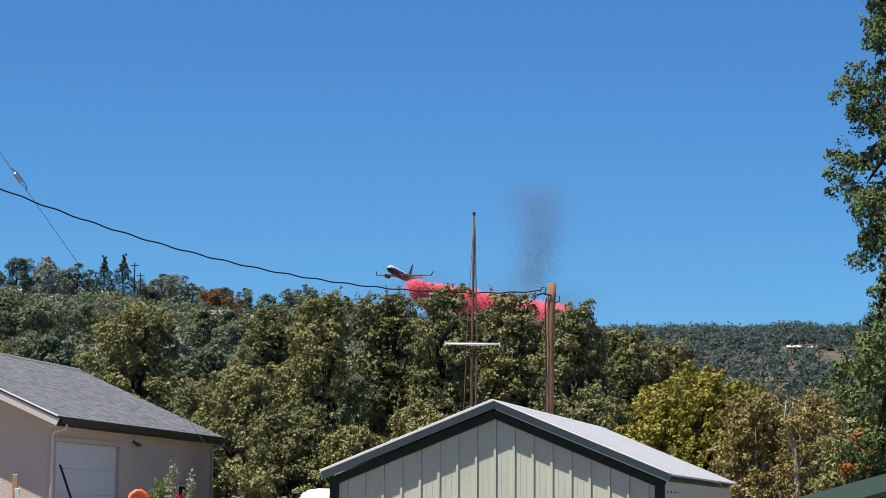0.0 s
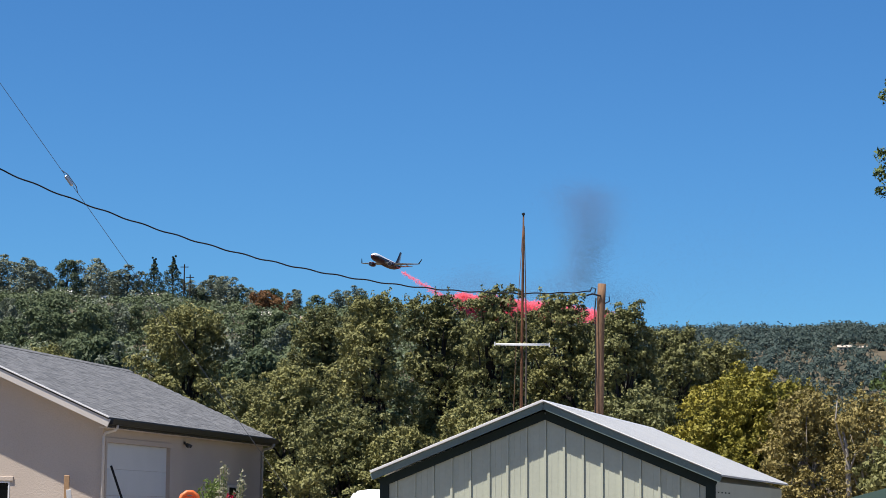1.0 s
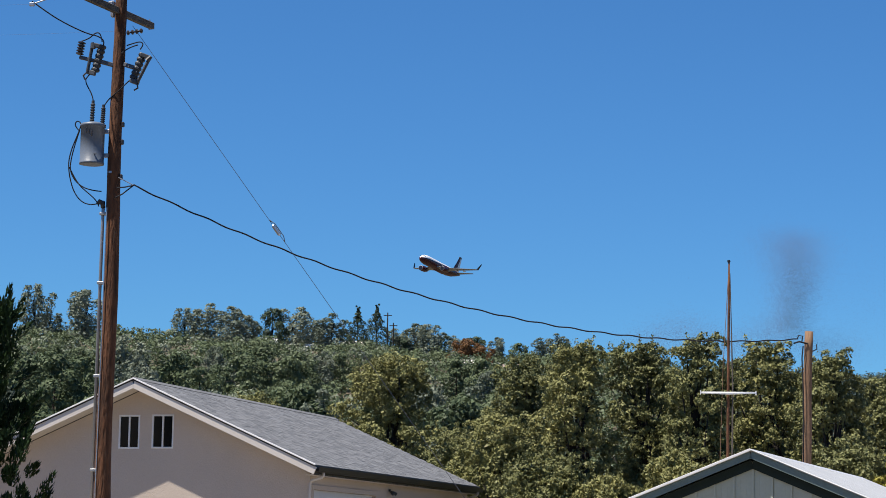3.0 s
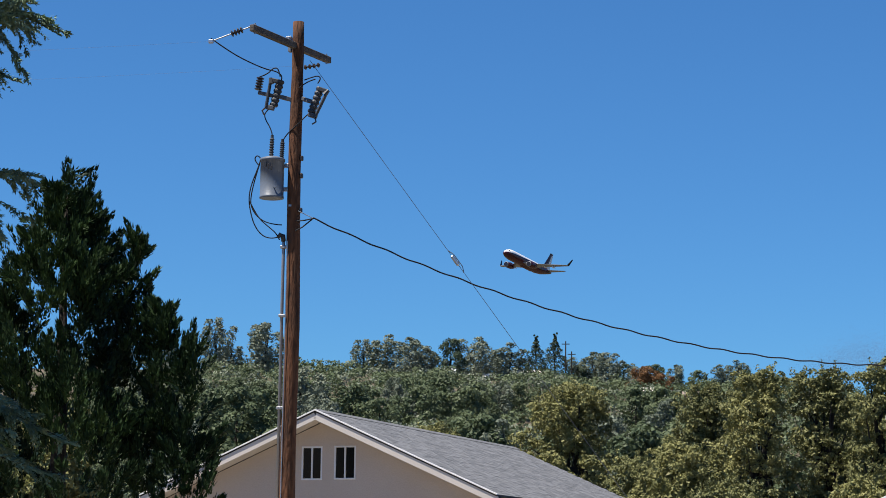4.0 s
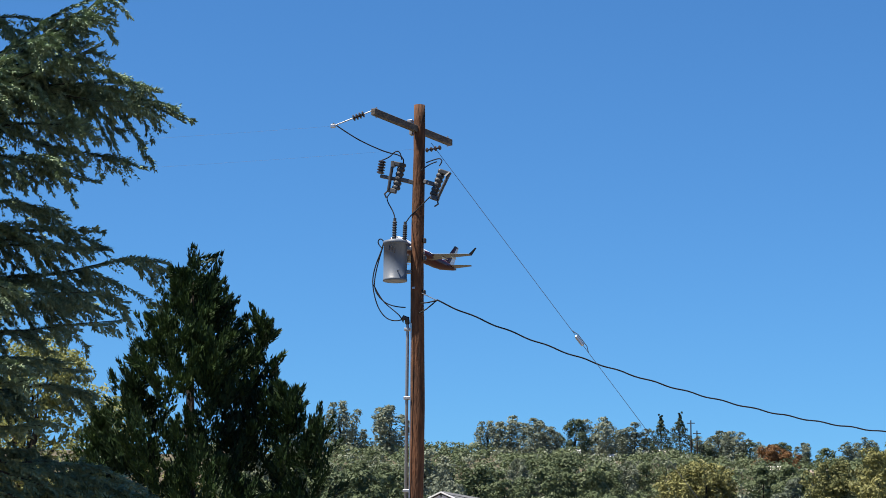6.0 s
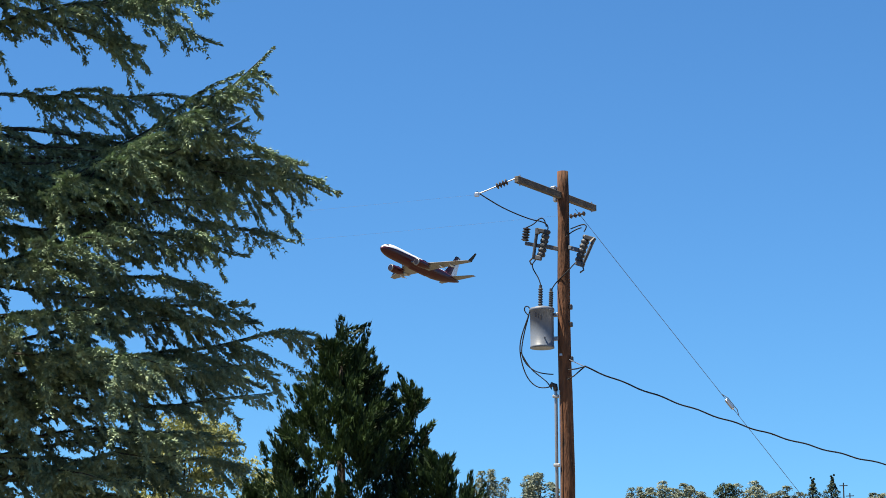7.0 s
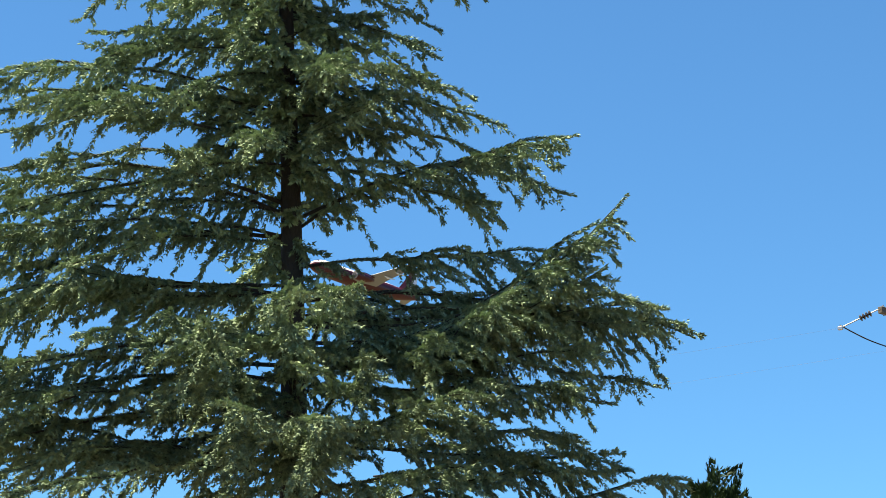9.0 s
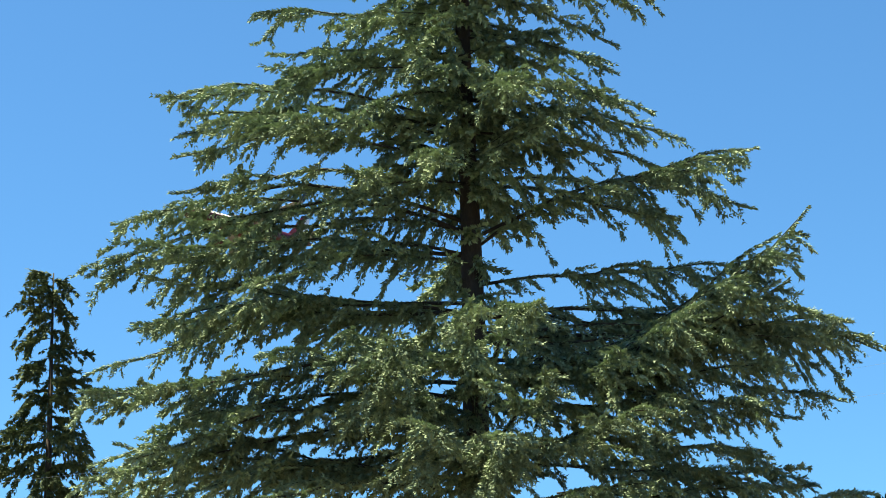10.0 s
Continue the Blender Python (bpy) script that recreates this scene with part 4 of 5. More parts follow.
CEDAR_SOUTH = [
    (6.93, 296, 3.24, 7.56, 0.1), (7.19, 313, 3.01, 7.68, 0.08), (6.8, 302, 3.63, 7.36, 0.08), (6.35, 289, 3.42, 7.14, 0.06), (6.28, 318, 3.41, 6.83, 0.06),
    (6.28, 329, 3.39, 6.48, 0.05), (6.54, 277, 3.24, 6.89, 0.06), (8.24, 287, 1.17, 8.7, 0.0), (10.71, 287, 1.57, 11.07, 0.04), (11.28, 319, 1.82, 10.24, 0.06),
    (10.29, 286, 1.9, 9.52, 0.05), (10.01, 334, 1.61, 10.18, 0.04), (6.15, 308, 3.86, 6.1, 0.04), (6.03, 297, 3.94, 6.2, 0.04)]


def build_cedar():
    """Large deodar cedar: level branches with feathery needle sprays."""
    rng = np.random.default_rng(77)
    tree = thing("cedar_tree", pose(-13.05, 21.36, 0), "large deodar cedar with drooping grey-green sprays", "tree")
    bm = bmesh.new()
    zs = np.linspace(-0.3, 15.8, 30)
    tube(bm, [(0.04 * math.sin(z), 0.04 * math.cos(z * 1.2), z) for z in zs], [0.23 * (1 - z / 16.4) + 0.02 for z in zs], 14)
    part("trunk", bm, BARK, tree, "", True)
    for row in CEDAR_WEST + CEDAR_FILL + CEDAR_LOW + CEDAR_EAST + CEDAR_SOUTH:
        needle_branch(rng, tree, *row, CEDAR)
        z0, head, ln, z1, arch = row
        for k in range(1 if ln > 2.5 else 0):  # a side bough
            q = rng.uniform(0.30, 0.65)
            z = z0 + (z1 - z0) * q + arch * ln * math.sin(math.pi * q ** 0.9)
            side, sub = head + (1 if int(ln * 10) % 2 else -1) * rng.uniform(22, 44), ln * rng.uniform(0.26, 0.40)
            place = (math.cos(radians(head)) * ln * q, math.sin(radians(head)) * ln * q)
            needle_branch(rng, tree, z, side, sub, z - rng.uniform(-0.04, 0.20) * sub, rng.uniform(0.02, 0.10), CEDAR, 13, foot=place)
    # shorter boughs that fill the heart of the crown, fewest round the bare stretch of trunk
    for k in range(72):
        z = 3.2 + 9.9 * (k + 0.5) / 60 if k < 60 else 13.0 + 2.6 * (k - 60) / 12
        a = (k * 137.5 + rng.uniform(-20, 20)) % 360
        reach = min(4.2, 0.50 * (16.2 - z))
        ln = reach * rng.uniform(0.16, 0.46)
        if 7.2 < z < 9.6 and 180 < a < 360:
            ln *= 0.28
        needle_branch(rng, tree, z, a, ln, z - rng.uniform(-0.10, 0.24) * ln, rng.uniform(0.0, 0.1), CEDAR, 12, 0.030, 3, (0.062, 0.034), 0.4, 1.3)
    # dense short growth round the upper trunk
    for k in range(38):
        z = 9.7 + 3.6 * (k + 0.5) / 38
        ln = rng.uniform(0.5, 1.25)
        needle_branch(rng, tree, z, (k * 137.5 + 40) % 360, ln, z - rng.uniform(-0.2, 0.3) * ln, 0.05, CEDAR, 14, 0.030, 3, (0.062, 0.034), 0.5, 1.4)


build_cedar()


def build_slender_cedar():
    """Young cedar with a bare-tipped leader and short uneven boughs."""
    rng = np.random.default_rng(82)
    x, y = -26.97, 29.84
    g = float(height(x, y))
    tree = thing("slender_cedar", pose(x, y, g), "slender young cedar with short uneven boughs", "tree")
    top = 13.1 - g
    part("trunk", tube(bmesh.new(), [(0, 0, -0.3), (0.03, 0.02, top * 0.6), (0.02, 0.02, top)], [0.16, 0.08, 0.012], 10), BARK, tree, "", True)
    for k in range(86):
        z = 2.0 + (top - 2.0) * ((k + 0.5) / 86) ** 0.9
        f = (top - z) / (top - 2.0)
        ln = 0.16 + min(1.9, 2.3 * f ** 0.75) * rng.uniform(0.35, 0.85)
        tip = z + (0.5 if f < 0.07 else rng.uniform(-0.45, 0.12)) * ln
        needle_branch(rng, tree, z, (k * 137.5) % 360, ln, tip, rng.uniform(0, 0.12), CEDAR_DARK, 13, 0.048, 2, (0.085, 0.050), 0.55, 2.1)


build_slender_cedar()


def build_cypress(name, x, y, spires, mat, label, seed, per=2700):
    """A dark conifer of upright sprays, several pointed tops in one crown."""
    rng = np.random.default_rng(seed)
    tree = thing(name, pose(x, y, float(height(x, y))), label, "tree")
    top = max(s[2] for s in spires)
    part("trunk", tube(bmesh.new(), [(0, 0, -0.3), (0.02, 0, top * 0.5), (0, 0, top * 0.96)], [0.16, 0.10, 0.01], 10), BARK, tree, "", True)
    for sx, sy, zt, zb, r in spires:
        n = int(per * r * (zt - zb) / 62)
        f = rng.uniform(0, 1, n) ** 0.75
        a = rng.uniform(0, math.tau, n)
        rad = r * (1 - f) ** 0.75 * rng.uniform(0.15, 1.1, n) ** 0.55
        o = unit(np.stack([np.cos(a), np.sin(a), rng.uniform(0.6, 2.4, n)], -1))
        c = np.stack([sx + rad * np.cos(a), sy + rad * np.sin(a), zb + (zt - zb) * f], -1)
        # bare gaps between groups of boughs
        keep = np.sin(c[:, 0] * 3.1 + seed) * np.sin(c[:, 1] * 2.7 + 1) + np.sin(c[:, 2] * 3.3 + c[:, 0] * 2) + rng.normal(0, 0.35, n) > -1.05
        c, o, n = c[keep], o[keep], int(keep.sum())
        # each bough: a pointed tongue of sprays that climbs outward, closed round its own axis
        m = 84
        t = rng.uniform(-0.55, 1, (n, m, 1))
        ln = rng.uniform(0.10, 0.34, (n, 1, 1))
        a = o[:, None] + rng.normal(0, 0.22, (n, 1, 3))
        rad = rng.normal(0, 1, (n, m, 3))
        rad = unit(rad - a * (rad * a).sum(-1, keepdims=True) / (a * a).sum(-1, keepdims=True))
        q = c[:, None] + a * t * ln + rad * 0.10 * np.sqrt(np.maximum(0.02, 1 - np.abs(t))) * rng.uniform(0.5, 1.1, (n, m, 1))
        u = unit(a * 1.2 + rad * 0.55 + np.array((0, 0, 0.5)) + rng.normal(0, 0.22, (n, m, 3)))
        v = unit(np.cross(u, rad + rng.normal(0, 0.3, (n, m, 3))))
        f = rng.uniform(0.7, 1.3, (n, m, 1)) * 0.5
        p, u, v = (w.reshape(-1, 3) for w in (q, u * 0.085 * f, v * 0.036 * f))
        cards("spray_crown", p, u, v, mat, tree)
    return tree


build_cypress("incense_cedar", -10.94, 29.03, [(0, 0, 7.25, 1.2, 2.4), (0.98, 0.2, 6.3, 3.2, 0.8), (1.50, -0.1, 5.3, 2.4, 0.8), (1.85, -0.2, 4.8, 1.5, 0.85), (-0.8, 0.1, 5.9, 2.6, 0.8), (-1.4, 0.3, 5.0, 1.6, 0.9), (0.5, -0.6, 6.0, 2.4, 0.9)], THUJA, "dark green incense cedar with upright sprays", 81)
_x, _y, _ = at(24.4, 60)
broadleaf("pale_willow", _x, _y, 10.1, 2.7, WILLOW, "pale yellow-green willow behind the cedars", 83, n=20, clump=0.3, per=40, leaf=(0.13, 0.07), low=0.1)
_x, _y, _ = at(22.3, 64)
broadleaf("pale_willow", _x, _y, 9.3, 2.0, WILLOW, "pale thin-leaved willow behind the cedars", 84, n=12, clump=0.3, per=26, leaf=(0.12, 0.06), low=0.1, cover=0.4)


for _k, (_az, _d, _h) in enumerate(((26.8, 66, 8.4), (29.6, 70, 8.8), (32.8, 72, 8.6), (20.6, 92, 8.6))):
    _x, _y, _ = at(_az, _d)
    broadleaf("bushy_oak", _x, _y, _h, 2.5, OAK_LIGHT if _k % 2 else OAK, "green oak behind the large cedar", 86 + _k, n=14, clump=0.34, per=50, leaf=(0.19, 0.15), low=0.05, slim=0.5)


# ---- hillside ----
def hill_tree(name, mat, h, rx, label, seed, kind):
    rng = np.random.default_rng(seed)
    tree = thing(name, pose(0, 0, -400), label, "tree", "hillside trees")
    dense = 150
    if kind == "pine":  # tiers that narrow to a point
        puffs, dense = [], 100
        for k in range(30):
            f = k / 25
            a, r = k * 2.4, rx * (1.02 - f) * rng.uniform(0.6, 1.1)
            puffs.append((0.75 * r * math.cos(a), 0.75 * r * math.sin(a), h * (0.16 + 0.80 * f), 0.32 + r * 0.42, 0.26 + r * 0.2))
    elif kind == "lacy":  # several thin upright leaders
        puffs, dense = [], 100
        for q in range(5):
            a, off, top = q * 1.35 + rng.uniform(-0.3, 0.3), (0 if q == 0 else rx * rng.uniform(0.35, 0.72)), h * (1 if q == 0 else rng.uniform(0.72, 0.97))
            for k in range(7):
                f = k / 6
                r = rx * (0.50 - 0.28 * f) * rng.uniform(0.75, 1.25)
                puffs.append((math.cos(a) * off * (0.35 + 0.65 * f) + rng.normal(0, 0.3), math.sin(a) * off * (0.35 + 0.65 * f) + rng.normal(0, 0.3), top * (0.10 + 0.86 * f), r * 1.1, r * 1.15))
    else:
        puffs = [(x + rng.normal(0, 0.12 * rx), y + rng.normal(0, 0.12 * rx), z, r * rng.uniform(0.8, 1.3), q * rng.uniform(0.8, 1.2)) for x, y, z, r, q in crown_puffs(rng, h, rx, 22, 0.08, 0.30)]
    make_trunk(tree, rng, h * 0.8, 0.016 * h, [p[:3] for p in puffs[::2]], BARK)
    c = np.array([p[:3] for p in puffs])
    o = unit(c - np.array((0, 0, h * 0.5)))
    cards("crown", *leaf_domes(rng, c, o, np.array([p[3] for p in puffs]), dense, 0.37, 0.27, 0.3, 0.5, 0.9), mat, tree)
    return tree


RIDGE = [
    (18.8, "grey", 5.2), (17.7, "grey", 5.8), (16.6, "grey", 8.8), (16.25, "grey", 4.6), (15.4, "grey", 8.8), (14.6, "oak", 2.8),
    (12.85, "grey", 6.2), (12.3, "grey", 7.3), (11.67, "grey", 6.9), (10.67, "round", 6.9), (10.05, "grey", 7.6), (9.2, "grey", 6.8),
    (8.5, "pine", 7.6), (8.02, "pine", 8.2), (7.0, "grey", 6.6), (6.65, "grey", 6.2), (6.0, "grey", 4.2), (4.95, "grey", 4.4),
    (3.8, "grey", 4.5), (3.2, "oak", 3.1),
    (11.3, "grey", 5.0), (9.6, "grey", 5.2), (8.85, "oak", 4.2), (7.5, "grey", 5.2),
    (7.3, "round", 4.0), (6.3, "round", 4.2), (5.5, "oak", 4.0), (4.4, "oak", 3.8), (3.4, "grey", 4.6),
]


def build_hillside():
    protos = {
        "oak": [hill_tree("hill_oak", HILL_GREEN, 7, 3.0, "rounded green oak on the hillside", 90 + k, "oak") for k in range(3)],
        "grey": [hill_tree("grey_pine", HILL_GREY, 8, 3.2, "grey-green pine with open crown on the hillside", 94 + k, "lacy") for k in range(3)],
        "round": [hill_tree("dark_oak", HILL_DARK, 7, 3.1, "dark round oak on the ridge", 105, "oak")],
        "pine": [hill_tree("dark_pine", HILL_DARK, 10, 4.3, "dark pointed pine on the ridge", 98 + k, "pine") for k in range(2)],
        "rust": [hill_tree("rust_oak", RUST, 4.5, 3.0, "rust-brown dry oak on the hillside", 101, "oak")],
    }
    tall = {"oak": 7, "grey": 8, "round": 7, "pine": 10, "rust": 4.5}
    rng = np.random.default_rng(9)
    spots = []  # azimuth, distance, kind, size
    # trees along the crest: azimuth, kind, height
    for az, kind, h in RIDGE:
        spots.append((az, 390 + rng.uniform(-6, 6), kind, h / tall[kind]))
    # trees on the slope stay below the crest
    for k in range(125):
        az, d = rng.uniform(2.5, 19.5), rng.uniform(165, 378)
        kind = str(rng.choice(["oak", "oak", "oak", "grey"]))
        crest = float(height(*at(az, 393)[:2])) - 0.7
        room = 1.7 + crest * d / 393 * rng.uniform(0.90, 1.0) - float(height(*at(az, d)[:2]))
        spots.append((az, d, kind, min(rng.uniform(0.55, 1.1), room / tall[kind])))
    spots += [(5.75, 372, "rust", 0.9), (5.35, 372, "rust", 0.7), (3.9, 250, "grey", 0.85), (5.2, 230, "grey", 0.95), (4.4, 215, "grey", 0.85), (4.8, 200, "grey", 0.8)]
    used = {}
    for az, d, kind, s in spots:
        if s < 0.2:
            continue
        x, y, _ = at(az, d)
        k = used[kind] = used.get(kind, -1) + 1
        src = protos[kind][k % len(protos[kind])]
        m = pose(x, y, float(height(x, y)) - 0.3, 0, 0, rng.uniform(0, 360))
        if k < len(protos[kind]):
            src.matrix_basis, src.scale = m, (s, s, s)
        else:
            got = copy_thing(src, m)
            w = 1.35 if d > 380 and kind != "pine" else min(1.5, max(1.0, 0.55 / s))
            got.scale = (s * w * rng.uniform(0.9, 1.25), s * w * rng.uniform(0.9, 1.25), s)
    # the low scrub between them
    for label, mat, n, far in (("dense green scrub covering the hillside", HILL_GREEN, 3400, 1.25), ("grey-green brush scattered over the hillside", HILL_GREY, 900, 0.8)):
        az = np.where(rng.uniform(0, 1, n) < 0.88, rng.uniform(-3.5, 20, n), rng.uniform(20, 36, n))
        d = 400 - 285 * rng.uniform(0, 1, n) ** far
        x, y = -np.sin(np.radians(az)) * d, np.cos(np.radians(az)) * d
        r = (0.8 + 1.7 * rng.uniform(0, 1, n) ** 1.6) * np.where(d > 350, 0.85, 1.0)
        puffs = np.stack([x, y, height(x, y) + r * 0.4, r, r * 0.8], -1)
        up = np.repeat(np.array([[0, -0.3, 0.6]]), n, 0)
        p, u, v = leaf_domes(rng, puffs[:, :3], up, r, 66, 0.46, 0.36, 0.35, 0.5)
        tagged(cards("hillside_scrub", p, u, v, mat), label, "scrub", kind="stuff")
    # the far ridge
    n = 4900
    az, d = rng.uniform(-12.6, 1.2, n), rng.uniform(640, 1330, n)
    x, y = -np.sin(np.radians(az)) * d, np.cos(np.radians(az)) * d
    r = 1.8 + 4.2 * rng.uniform(0, 1, n) ** 1.5
    caz = az
    bare = ((caz < -9.5) & (caz > -10.25) & (d > 960) & (d < 1025)) | ((caz < -8.55) & (caz > -9.55) & (d > 1010) & (d < 1047))
    puffs = np.stack([x, y, height(x, y) + r * 0.45, r, r * 0.85], -1)[~bare]
    up = np.repeat(np.array([[0, -0.5, 0.8]]), len(puffs), 0)
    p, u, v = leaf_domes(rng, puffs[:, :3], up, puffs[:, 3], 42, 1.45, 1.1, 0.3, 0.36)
    tagged(cards("far_woods", p, u, v, FAR_HAZE_GREEN), "woods on the far ridge, tinted blue-green with haze", "woods", kind="stuff")


build_hillside()


# ---- air tanker ----
def two_tone(name, low, high, edge, slope=0.0):
    """Paint split along the body: one colour below the line, another above."""
    m, n, l, b = material(name, 0.35)
    co, sep = n.new("ShaderNodeTexCoord"), n.new("ShaderNodeSeparateXYZ")
    l.new(co.outputs["Object"], sep.inputs[0])
    ma = n.new("ShaderNodeMath")
    ma.operation = "MULTIPLY_ADD"
    ma.inputs[1].default_value = slope
    l.new(sep.outputs["X"], ma.inputs[0])
    l.new(sep.outputs["Z"], ma.inputs[2])
    gt = n.new("ShaderNodeMath")
    gt.operation = "GREATER_THAN"
    gt.inputs[1].default_value = edge
    l.new(ma.outputs[0], gt.inputs[0])
    r = ramp(n, [(0.0, low), (0.6, high)], "CONSTANT")
    l.new(gt.outputs[0], r.inputs[0])
    l.new(r.outputs[0], b.inputs["Base Color"])
    return m


RED = surface("red_aircraft_paint", (0.050, 0.002, 0.006), (0.070, 0.003, 0.009), 0.4, 5, 0.35, bump=0.0)
JET_WHITE = surface("white_aircraft_paint", (0.72, 0.72, 0.73), (0.80, 0.80, 0.81), 0.4, 5, 0.35, bump=0.0)
JET_GREY = surface("grey_aircraft_metal", (0.19, 0.20, 0.22), (0.25, 0.26, 0.28), 0.4, 5, 0.4, bump=0.0)
JET_DARK = surface("dark_blue_paint", (0.006, 0.006, 0.012), (0.012, 0.012, 0.022), 0.4, 5, 0.35, bump=0.0)
BODY = two_tone("red_and_white_paint", (0.060, 0.003, 0.008), (0.78, 0.78, 0.79), 0.95, 0.05)


def wing_panel(bm, root, tip, chord0, chord1, t0, t1):
    """An aerofoil slab from root to tip (leading-edge points), chords along -x."""
    rings = []
    for (x, y, z), c, t in ((root, chord0, t0), (tip, chord1, t1)):
        prof = [(0, 0), (-0.08, 0.55), (-0.35, 1.0), (-0.7, 0.55), (-1, 0.03), (-1, -0.03), (-0.6, -0.3), (-0.3, -0.55), (-0.06, -0.4)]
        rings.append([bm.verts.new((x + px * c, y, z + pz * c * t * 0.5)) for px, pz in prof])
    a, b = rings
    n = len(a)
    for k in range(n):
        bm.faces.new((a[k], a[(k + 1) % n], b[(k + 1) % n], b[k]))
    bm.faces.new(a)
    bm.faces.new(list(reversed(b)))
    return bm


def build_tanker():
    jet = thing("air_tanker", Matrix(), "red and white twin-engine jet air tanker in flight", "airplane")
    bm = bmesh.new()
    prof = [(15.0, 0.05, -0.42), (14.8, 0.45, -0.38), (14.2, 0.95, -0.28), (13.2, 1.42, -0.12), (12.0, 1.72, -0.02), (10.5, 1.88, 0), (0, 1.88, 0), (-6.5, 1.88, 0), (-10, 1.62, 0.22), (-13, 1.15, 0.55), (-15.5, 0.68, 0.82), (-17.0, 0.28, 0.95)]
    tube(bm, [(x, 0, z) for x, r, z in prof], [r for x, r, z in prof], 28)
    body = part("fuselage", bm, BODY, jet, "", True)
    bm = bmesh.new()
    for s in (-1, 1):
        beam(bm, (13.55, s * 0.25, 0.98), (13.15, s * 1.12, 0.86), 0.45, 0.34, 0.05)
    part("cockpit_window", bm, JET_DARK, body, "dark cockpit windows")
    part("belly_fairing", tube(bmesh.new(), [(4.5, 0, -1.1), (3.0, 0, -1.2), (-3.5, 0, -1.2), (-5.5, 0, -1.0)], [0.35, 0.95, 0.95, 0.3], 16), RED, body, "red belly fairing", True)
    for s in (-1, 1):
        wing = part("wing", wing_panel(wing_panel(bmesh.new(), (4.2, s * 1.2, -1.0), (0.6, s * 5.2, -0.55), 7.2, 4.3, 0.13, 0.12), (0.6, s * 5.2, -0.55), (-4.5, s * 14.4, 0.40), 4.3, 1.6, 0.12, 0.10), JET_GREY, jet, "pale grey swept wing")
        part("winglet", wing_panel(bmesh.new(), (-4.6, s * 14.35, 0.38), (-6.3, s * 15.2, 2.95), 1.55, 0.65, 0.09, 0.08), JET_DARK, wing, "dark upturned winglet")
        part("leading_edge", tube(bmesh.new(), [(4.3, s * 1.6, -0.95), (0.62, s * 5.2, -0.55), (-4.5, s * 14.4, 0.40)], [0.14, 0.12, 0.06], 8), JET_GREY, wing)
        for k, y in enumerate((6.6, 9.2)):
            part("flap_fairing", tube(bmesh.new(), [(-1.5 - k * 1.3, s * y, -0.62 + 0.25 * k), (-2.6 - k * 1.3, s * y, -0.85 + 0.25 * k), (-4.6 - k * 1.2, s * y, -0.62 + 0.25 * k)], [0.05, 0.28, 0.05], 8), JET_WHITE, wing, "", True)
        eng = part("engine", tube(bmesh.new(), [(5.6, s * 4.83, -1.85), (5.35, s * 4.83, -1.85), (4.2, s * 4.83, -1.85), (2.4, s * 4.83, -1.8), (1.2, s * 4.83, -1.75), (0.2, s * 4.83, -1.7)], [0.82, 1.0, 1.08, 0.98, 0.72, 0.35], 20), RED, jet, "red engine nacelle", True)
        part("intake_lip", tube(bmesh.new(), [(5.66, s * 4.83, -1.85), (5.68, s * 4.83, -1.85), (5.4, s * 4.83, -1.85)], [0.84, 0.92, 1.02], 20), JET_GREY, eng, "bare metal intake lip", True)
        # dark disc closes the nacelle, standing in for the shade inside
        part("intake", tube(bmesh.new(), [(5.60, s * 4.83, -1.85), (5.70, s * 4.83, -1.85)], 0.83, 20), JET_DARK, eng, "dark disc for the shaded engine intake")
        part("pylon", wing_panel(bmesh.new(), (4.0, s * 4.70, -0.95), (4.0, s * 4.95, -0.9), 4.2, 4.2, 0.22, 0.22), RED, eng)
        part("stabilizer", wing_panel(bmesh.new(), (-12.6, s * 0.5, 0.95), (-15.9, s * 6.35, 1.5), 3.5, 1.25, 0.10, 0.09), JET_GREY, jet, "pale grey tailplane")
    bm = bmesh.new()
    rings = []
    for z, x0, x1, t in ((1.3, -9.0, -15.8, 0.2), (2.3, -11.2, -16.0, 0.26), (5.2, -13.3, -16.5, 0.2), (8.0, -15.1, -17.0, 0.11)):
        rings.append([bm.verts.new(p) for p in ((x0, 0, z), ((x0 * 2 + x1) / 3, t, z), (x1, 0.03, z), (x1, -0.03, z), ((x0 * 2 + x1) / 3, -t, z))])
    for a, b in zip(rings, rings[1:]):
        for k in range(5):
            bm.faces.new((a[k], a[(k + 1) % 5], b[(k + 1) % 5], b[k]))
    bm.faces.new(rings[-1])
    bm.faces.new(rings[0])
    fin = part("fin", bm, two_tone("fin_paint", (0.70, 0.70, 0.72), (0.06, 0.006, 0.012), -30.7, 2.38), jet, "red tail fin with white trailing edge")
    part("fin_cap", wing_panel(bmesh.new(), (-14.7, -0.09, 7.55), (-14.7, 0.09, 7.55), 2.25, 2.25, 0.4, 0.4), JET_DARK, fin, "dark fin tip")
    return jet


TANKER = build_tanker()


# ---- retardant and smoke ----
RETARDANT = foliage("red_retardant", (0.88, 0.15, 0.21), (0.92, 0.19, 0.26), (0.95, 0.24, 0.31), 0.5, 1.0, 0.45)
SMOKE = foliage("grey_smoke", (0.06, 0.042, 0.05), (0.10, 0.074, 0.084), (0.14, 0.105, 0.12), 0.3, 1.0, 0.19)


def droplets(name, c, size, mat, parent):
    rng = np.random.default_rng(len(c))
    n = rng.normal(0, 0.25, c.shape) + np.array((-0.2, -0.6, 0.8))
    u = unit(np.cross(n, rng.normal(0, 1, c.shape)))
    v = unit(np.cross(n, u))
    return cards(name, c, u * size, v * size, mat, parent)


